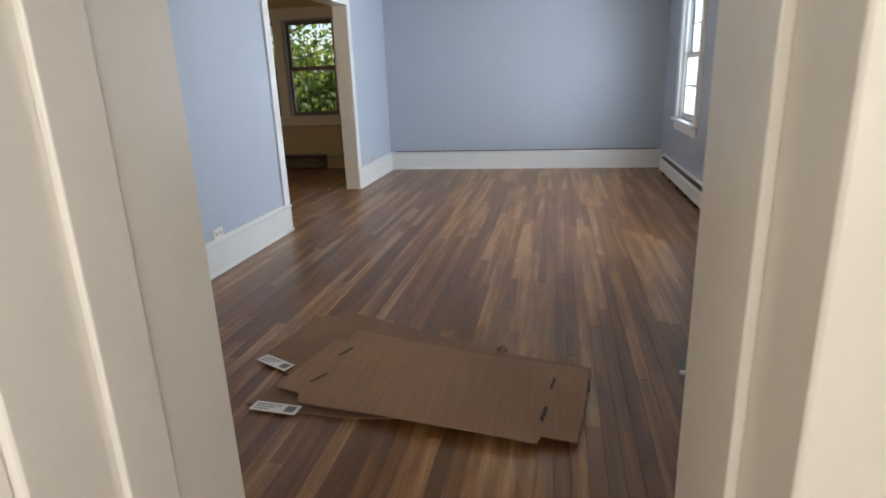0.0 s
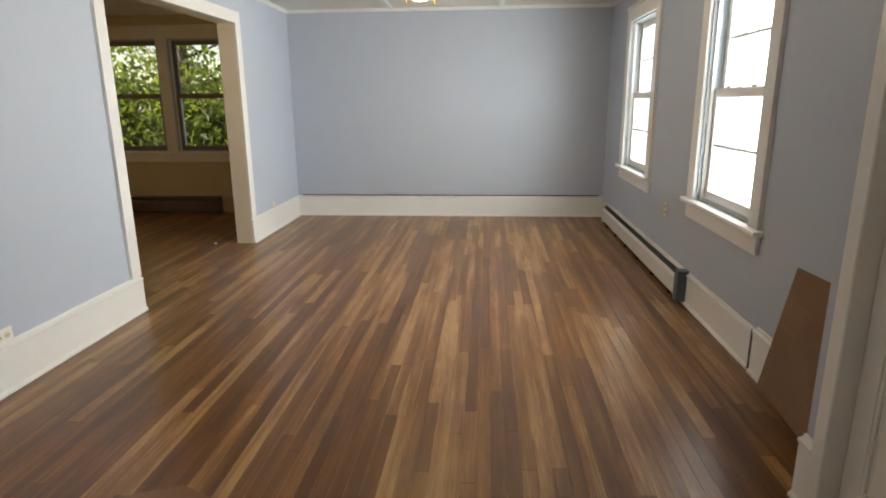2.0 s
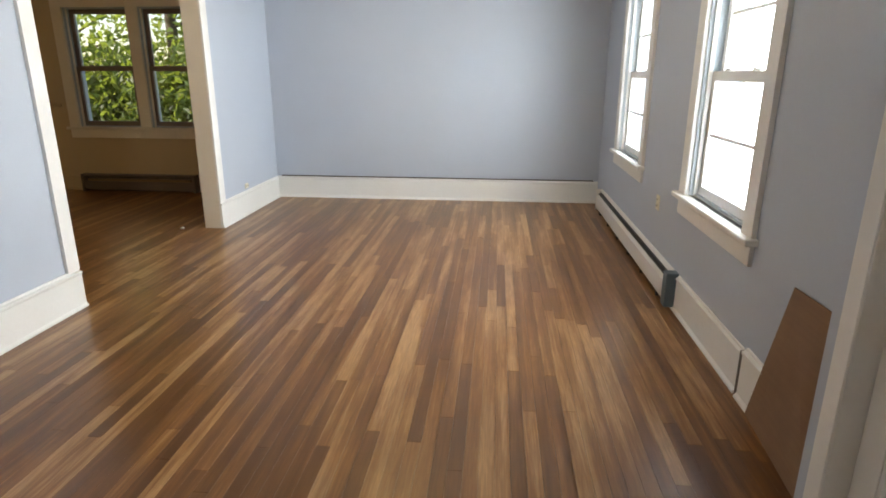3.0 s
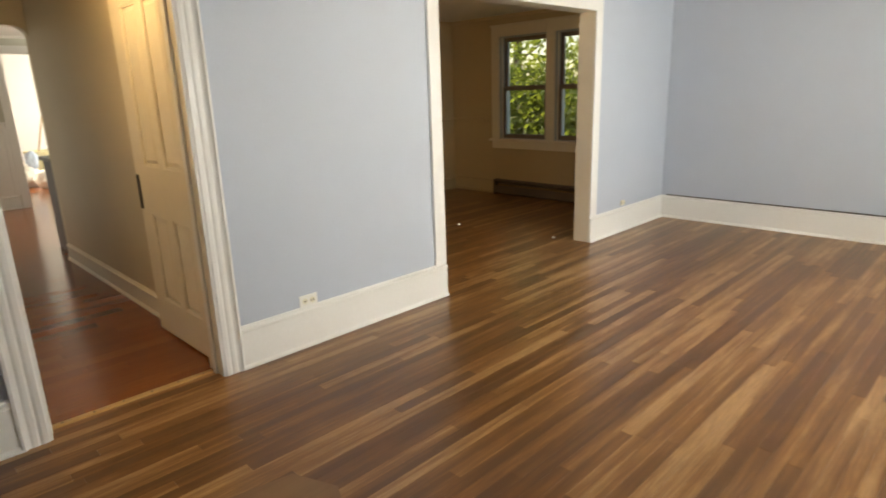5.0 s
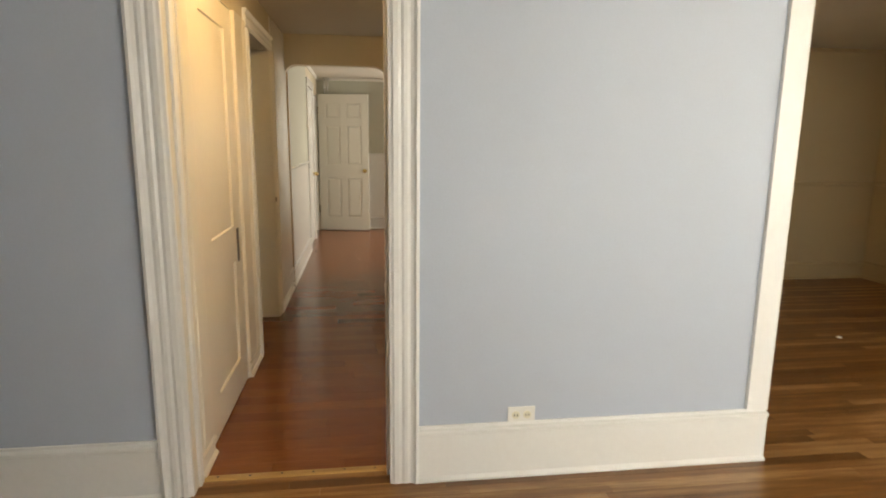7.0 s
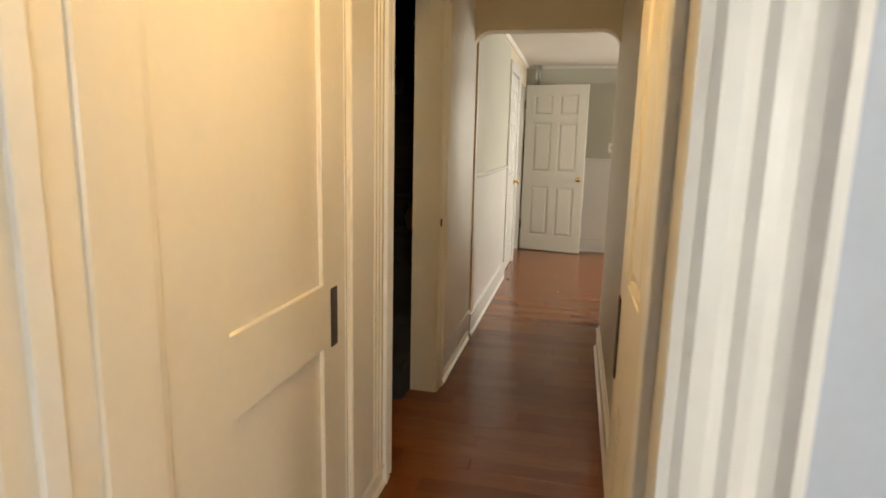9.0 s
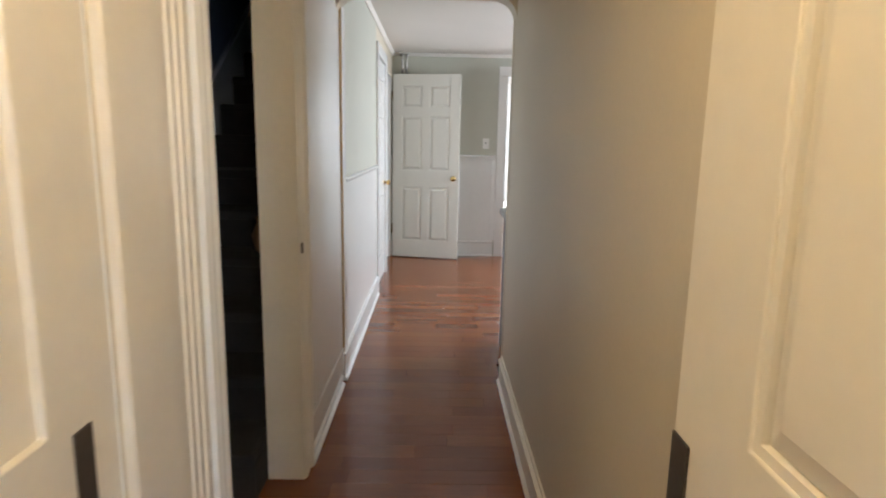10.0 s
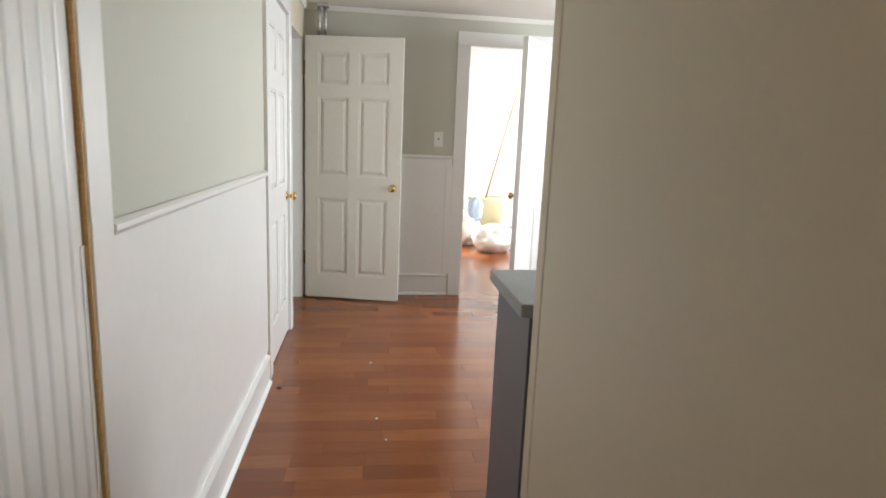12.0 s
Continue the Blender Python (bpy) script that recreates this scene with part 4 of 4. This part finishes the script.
d = thing("cardboard_sheet", "large flattened brown cardboard box lying on the floor", "cardboard")
part("board", sheet_bm([(-1.59, 2.37), (-1.507, 2.86), (-1.32, 2.935), (-0.50, 2.55), (-0.085, 2.43), (-0.10, 2.25), (-0.50, 2.0), (-1.05, 1.93), (-1.23, 1.95), (-1.46, 1.99), (-1.42, 2.10), (-1.38, 2.22)], 0.001, 0.004, 3.1), CARD, d)
part("flap", sheet_bm([(-1.22, 2.68), (-0.56, 2.49), (-0.10, 2.405), (-0.105, 2.30), (-0.70, 2.30), (-1.24, 2.45)], 0.014, 0.004, 5.3, 0.004), CARD_NEW, d, "folded inner cardboard flap")
for x, y, a in ((-1.49, 2.315, -27), (-1.315, 1.955, -5)):
    lab = part("label", boxes((-0.10, 0.10, -0.032, 0.032, 0.0, 0.0015)), PAPER, d, "white printed paper label")
    lab.matrix_basis = pose(x, y, 0.0135, 0, 0, a)
    part("code_block", boxes((0.045, 0.085, -0.020, 0.020, 0.0015, 0.002)), INK, lab)
    for i in range(3):
        part("print", boxes((-0.085, -0.02 + 0.02 * i, -0.018 + 0.015 * i, -0.013 + 0.015 * i, 0.0015, 0.002)), INK, lab)
d = thing("cardboard_sheet", "flattened brown cardboard panel with slots on another sheet", "cardboard")
part("board", sheet_bm([(-1.27, 2.53), (-0.60, 2.43), (-0.105, 2.33), (-0.125, 2.10), (-0.165, 1.86), (-0.285, 1.878), (-0.30, 1.828), (-0.80, 1.91), (-1.235, 1.99), (-1.262, 2.055), (-1.375, 2.095), (-1.37, 2.16)], 0.022, 0.005, 9.7, 0.018), CARD_NEW, d)
for x, y, a in ((-1.18, 2.41, 62), (-1.223, 2.177, 60), (-0.248, 2.226, 80), (-0.279, 2.015, 80)):
    s = part("slot", boxes((-0.045, 0.045, -0.006, 0.006, 0, 0.0015)), SLOT, d, "dark cut hand slot")
    s.matrix_basis = pose(x, y, 0.0285 + 0.018 * max(0.0, 0.4 + noise.noise(Vector((x * 2.2 + 9.7, y * 2.2, 0)))), 0, 0, a)
scrap = bmesh.new()
lathe(scrap, [(0.022, 0), (0.030, 0.003), (0.013, 0.018), (0.004, 0.032)], steps=5)
for v in scrap.verts:
    v.co.x += 0.015 * noise.noise(v.co * 60)
solid("cardboard_scrap", scrap, CARD, "small torn cardboard scrap on the floor", "scrap", place=(-0.48, 2.56, 0.006))

lean = bmesh.new()
q = [Vector((1.012, 3.84, 0.0)), Vector((0.962, 3.25, 0.0)), Vector((1.038, 3.35, 0.625)), Vector((1.041, 3.69, 0.615))]
o = Vector((0.006, 0, 0))
a = [lean.verts.new(v) for v in q]
b = [lean.verts.new(v + o) for v in q]
lean.faces.new(a)
lean.faces.new(b[::-1])
for i in range(4):
    lean.faces.new((a[i], a[(i + 1) % 4], b[(i + 1) % 4], b[i]))
bmesh.ops.bevel(lean, geom=lean.edges[:], offset=0.002, segments=1, affect='EDGES')
solid("leaning_cardboard", lean, CARD, "brown cardboard panel leaning on the wall", "cardboard")

mat_bm = bmesh.new()
bmesh.ops.create_grid(mat_bm, x_segments=20, y_segments=26, size=0.5)
for v in mat_bm.verts:
    v.co.x, v.co.y = v.co.x * 0.48, v.co.y * 0.74
    v.co.z = 0.010 + 0.004 * noise.noise(v.co * 9)
    edge = max(abs(v.co.x) / 0.24, abs(v.co.y) / 0.37)
    if edge > 0.99:
        v.co.z = 0.001
        v.co.x += 0.004 * noise.noise(v.co * 40)
solid("door_mat", mat_bm, MAT, "worn grey-green mottled mat inside the front door", "mat", place=(0.53, 2.205, 0.0005))
solid("paint_chip", boxes((-0.012, 0.012, -0.009, 0.009, 0, 0.014), bevel=0.003), WHITEPLATE, "small white chip beside the mat", "debris", place=(0.286, 2.44, 0), turn=20)
# kitchen crumbs; the last two, in the dining room, imitate small sun spots
for x, y, s in ((-7.66, 2.36, 0.016), (-7.30, 2.86, 0.006), (-7.1, 2.90, 0.005), (-8.0, 2.83, 0.005), (-3.95, 6.35, 0.02), (-2.85, 6.50, 0.018)):
    c = bmesh.new()
    lathe(c, [(s, 0), (s * 0.8, s * 0.4), (s * 0.3, s * 0.6)], steps=6)
    solid("floor_debris", c, IRON if x == -7.66 else PAPER, "tiny floor piece: debris crumb in the kitchen, stand-in sun fleck in the dining room", "debris", place=(x, y, 0.0005), turn=x * 90)

# ---------------------------------------------------------------- kitchen
d = thing("base_cabinet", "slate grey kitchen base cabinet beside the wall end", "cabinet", place=(-6.50, 3.225, 0))
part("body", boxes((0.01, 0.376, 0.02, 0.62, 0.10, 0.862), bevel=0.002), CABINET, d)
part("toe_kick", boxes((0.02, 0.376, 0.07, 0.60, 0.0, 0.10)), CABINET, d)
part("end_panel", boxes((0.0, 0.376, 0.0, 0.02, 0.0, 0.862), bevel=0.002), CABINET, d)
solid("worktop", boxes((-6.53, -6.123, 3.20, 3.87, 0.862, 0.90), bevel=0.004), COUNTER, "grey laminate worktop on the base cabinet", "worktop")
for y in (2.40, 2.445):
    solid("ceiling_pipe", lathe(bmesh.new(), [(0.013, 2.03), (0.013, HK)], (-9.50, y, 0), 12), PIPE, "pale vertical pipe at the kitchen ceiling", "pipe", kind="structure")
solid("ceiling_pipe_flange", boxes((-9.55, -9.45, 2.37, 2.475, HK - 0.022, HK), bevel=0.003), PIPE, "pipe bracket at the kitchen ceiling", "pipe bracket", kind="structure")


# ---------------------------------------------------------------- sunroom
def sack(name, label, place, size, material, seed):
    bm = bmesh.new()
    bmesh.ops.create_icosphere(bm, subdivisions=4, radius=1.0)
    for v in bm.verts:
        p = v.co.copy()
        v.co *= 1 + 0.22 * noise.noise(p * 1.6 + Vector((seed, 0, 0))) + 0.10 * noise.noise(p * 4.5 + Vector((0, seed, 0)))
        v.co.x, v.co.y, v.co.z = v.co.x * size[0], v.co.y * size[1], max(0.0, v.co.z * size[2] + size[2] * 0.75)
    for f in bm.faces:
        f.smooth = True
    return solid(name, bm, material, label, "bag", place=place)


sack("plastic_sack", "crumpled white plastic sack on the sunroom floor", (-11.6, 4.28, 0), (0.26, 0.26, 0.19), BAG, 2.0)
sack("plastic_sack", "tall crumpled off-white sack on the sunroom floor", (-12.1, 4.02, 0), (0.24, 0.20, 0.24), BAG, 7.0)
sack("cloth_bundle", "pale blue cloth bundle between the sacks", (-12.0, 4.12, 0.30), (0.10, 0.10, 0.18), BAGBLUE, 5.0)
bkt = thing("waste_bin", "pale yellow plastic bin behind the sacks", "bin", place=(-12.35, 4.32, 0))
part("tub", lathe(bmesh.new(), [(0.19, 0), (0.23, 0.55), (0.245, 0.56), (0.245, 0.585), (0.22, 0.585), (0.215, 0.55), (0.18, 0.02)], steps=28), YELLOW, bkt)
pole = new("mop_pole", finish(lathe(bmesh.new(), [(0.012, 0), (0.012, 1.55), (0.008, 1.57)], steps=12), "mop_pole", BRIGHTWOOD))
pole.matrix_basis = pose(-12.3, 4.30, 0.55, 0, -12, 0) @ pose(0, 0, 0, -16, 0, 0)
tagged(pole, "pale wooden broom pole standing in the yellow bin", "pole")
run("baseboard_sunroom", (-13.05, 2.1), (-13.05, 6.0), (1, 0), base_profile(0.12, 0.015), TRIM, "white sunroom baseboard", "baseboard")

# ---------------------------------------------------------------- outside
solid("ground", boxes((-900, 900, -900, 900, -0.6, -0.5)), GRASS, "green lawn around the house", "ground", kind="structure")


def tree(name, label, place, height, spread, leaves, seed, low=0.3):
    rnd = random.Random(seed)
    d = thing(name, label, "tree", place=(*place, -0.5))
    bm = lathe(bmesh.new(), [(0.16, 0), (0.12, height * 0.3), (0.07, height * 0.65), (0.02, height * 0.95)], steps=10)
    tips = []
    for i in range(16):
        z = height * (0.15 + 0.75 * i / 16)
        a = rnd.random() * 6.28
        L = spread * (0.5 + 0.5 * rnd.random())
        p, q = Vector((0, 0, z)), Vector((math.cos(a) * L, math.sin(a) * L, z + L * 0.35))
        tips.append((p, q))
        side = Vector((-math.sin(a), math.cos(a), 0))
        r0 = [bm.verts.new(p + side * 0.04 * c + Vector((0, 0, 0.04 * s))) for c, s in ((1, 0), (0, 1), (-1, 0), (0, -1))]
        r1 = [bm.verts.new(q + side * 0.008 * c + Vector((0, 0, 0.008 * s))) for c, s in ((1, 0), (0, 1), (-1, 0), (0, -1))]
        for j in range(4):
            bm.faces.new((r0[j], r0[(j + 1) % 4], r1[(j + 1) % 4], r1[j]))
    part("trunk", bm, BARK, d)
    clumps = []
    for i in range(90):
        p, q = rnd.choice(tips)
        c = p.lerp(q, 0.35 + 0.7 * rnd.random()) + Vector([rnd.gauss(0, 0.30 * spread / 1.5) for _ in range(3)])
        clumps.append((c, 0.18 + 0.25 * rnd.random()))
    vs, fs = [], []
    for i in range(leaves):
        c, r = rnd.choice(clumps)
        p = c + Vector([rnd.gauss(0, r) for _ in range(3)])
        if p.z < low:
            continue
        u = Vector([rnd.gauss(0, 1) for _ in range(3)]).normalized()
        w = u.cross(Vector([rnd.gauss(0, 1) for _ in range(3)])).normalized()
        s = 0.05 + 0.05 * rnd.random()
        n = len(vs)
        nrm = u.cross(w) * s * 0.25
        vs += [p - u * s, p + w * s * 0.5 + nrm, p + u * s, p - w * s * 0.5 + nrm]
        fs += [(n, n + 1, n + 2), (n, n + 2, n + 3)]
    me = bpy.data.meshes.new("crown")
    me.from_pydata([tuple(v) for v in vs], [], fs)
    me.materials.append(SHRUB if "shrub" in name else LEAF)
    cr = new("crown", me)
    cr.parent = d
    return d


tree("leafy_tree", "leafy green tree outside the dining windows", (-6.6, 13.6), 7.0, 1.9, 3400, 3)
tree("leafy_tree", "leafy green tree outside the dining windows", (-9.6, 14.6), 7.5, 2.1, 3400, 5)
tree("leafy_tree", "leafy green tree outside the dining windows", (-12.9, 15.8), 7.5, 2.2, 3600, 8)
tree("leafy_shrub", "dense green shrub below the dining windows", (-4.9, 11.6), 1.7, 1.2, 12000, 11, 0.0)
tree("leafy_shrub", "dense green shrub below the dining windows", (-7.4, 11.8), 1.8, 1.3, 12000, 13, 0.0)
tree("leafy_shrub", "dense green shrub below the dining windows", (-9.9, 12.2), 1.9, 1.3, 10000, 17, 0.0)


# ---------------------------------------------------------------- floor boards
def lay_floor(name, label, rects, width, lengths, piece_m, rest_m, limit, near, seed, top=0.0, gap=0.0007):
    """Boards along y. Each rect is (x0, x1, y0, y1); pick the boards nearest to the point near as pieces."""
    rnd = random.Random(seed)
    fl = thing(name, label, "floor", kind="structure")
    th = 0.014
    rows = []
    for x0, x1, y0, y1 in rects:
        n = max(1, round((x1 - x0) / width))
        w = (x1 - x0) / n
        for i in range(n):
            y = y0 - rnd.random() * 0.8
            while y < y1:
                L = rnd.choice(lengths)
                a, b = max(y, y0), min(y + L, y1)
                if b - a > 0.02:
                    rows.append((x0 + i * w, w, a, b))
                y += L
    rows.sort(key=lambda r: (r[0] + r[1] / 2 - near[0]) ** 2 + ((r[2] + r[3]) / 2 - near[1]) ** 2)
    cache = {}

    def shape(w, L):
        c = 0.0005
        lo = [(gap / 2, gap / 2), (w - gap / 2, gap / 2), (w - gap / 2, L - gap / 2), (gap / 2, L - gap / 2)]
        hi = [(gap / 2 + c, gap / 2 + c), (w - gap / 2 - c, gap / 2 + c), (w - gap / 2 - c, L - gap / 2 - c), (gap / 2 + c, L - gap / 2 - c)]
        v = [(x, y, -th) for x, y in lo] + [(x, y, -c) for x, y in lo] + [(x, y, 0) for x, y in hi]
        f = [(8, 9, 10, 11)]
        for i in range(4):
            j = (i + 1) % 4
            f += [(i, j, 4 + j, 4 + i), (4 + i, 4 + j, 8 + j, 8 + i)]
        return v, f
    vs, fs = [], []
    for k, (x, w, a, b) in enumerate(rows):
        key = (round(w, 4), round(b - a, 3))
        if k < limit:
            if key not in cache:
                v, f = shape(*key)
                me = bpy.data.meshes.new("plank")
                me.from_pydata(v, [], f)
                me.materials.append(piece_m)
                cache[key] = me
            ob = new("plank", cache[key])
            ob.location = (x, a, top)
            ob.parent = fl
        else:
            v, f = shape(*key)
            n = len(vs)
            vs += [(x + p[0], a + p[1], top + p[2]) for p in v]
            fs += [tuple(i + n for i in q) for q in f]
    if vs:
        me = bpy.data.meshes.new("planks_rest")
        me.from_pydata(vs, [], fs)
        me.materials.append(rest_m)
        ob = new("planks_rest", me)
        ob.parent = fl
        tagged(ob, kind="stuff")
    return fl


LENS = [0.5, 0.8, 1.1, 1.4, 1.8, 2.3]
lay_floor("floor_living", "refinished oak strip floor in mixed brown tones", [(-2.60, 1.05, 1.3, 8.0)], 0.056, LENS, OAK_PIECE, OAK_REST, 300, (-0.6, 3.6), 4)
lay_floor("floor_dining", "dark refinished oak strip floor of the dining room", [(-5.72, -2.60, 3.30, 8.15)], 0.056, LENS, OAK_PIECE, OAK_REST, 100, (-3.2, 5.6), 6)
lay_floor("floor_hall", "red-brown laminate plank floor of hall and kitchen", [(-9.62, -6.12, 2.06, 5.5), (-6.12, -2.60, 1.40, 3.17)], 0.098, [0.3, 0.45, 0.6, 0.9, 1.2], LAM_PIECE, LAM_REST, 200, (-5.6, 2.8), 9, gap=0.0003)
lay_floor("floor_entry", "oak strip floor of the entry", [(-2.5, 0.42, -2.45, 1.3)], 0.056, LENS, OAK_PIECE, OAK_REST, 0, (0, 0), 12)
lay_floor("floor_sunroom", "red-brown laminate floor of the sunroom", [(-13.05, -9.62, 2.1, 6.0)], 0.098, [0.6, 0.9, 1.2], LAM_PIECE, LAM_REST, 60, (-10.2, 4), 15)
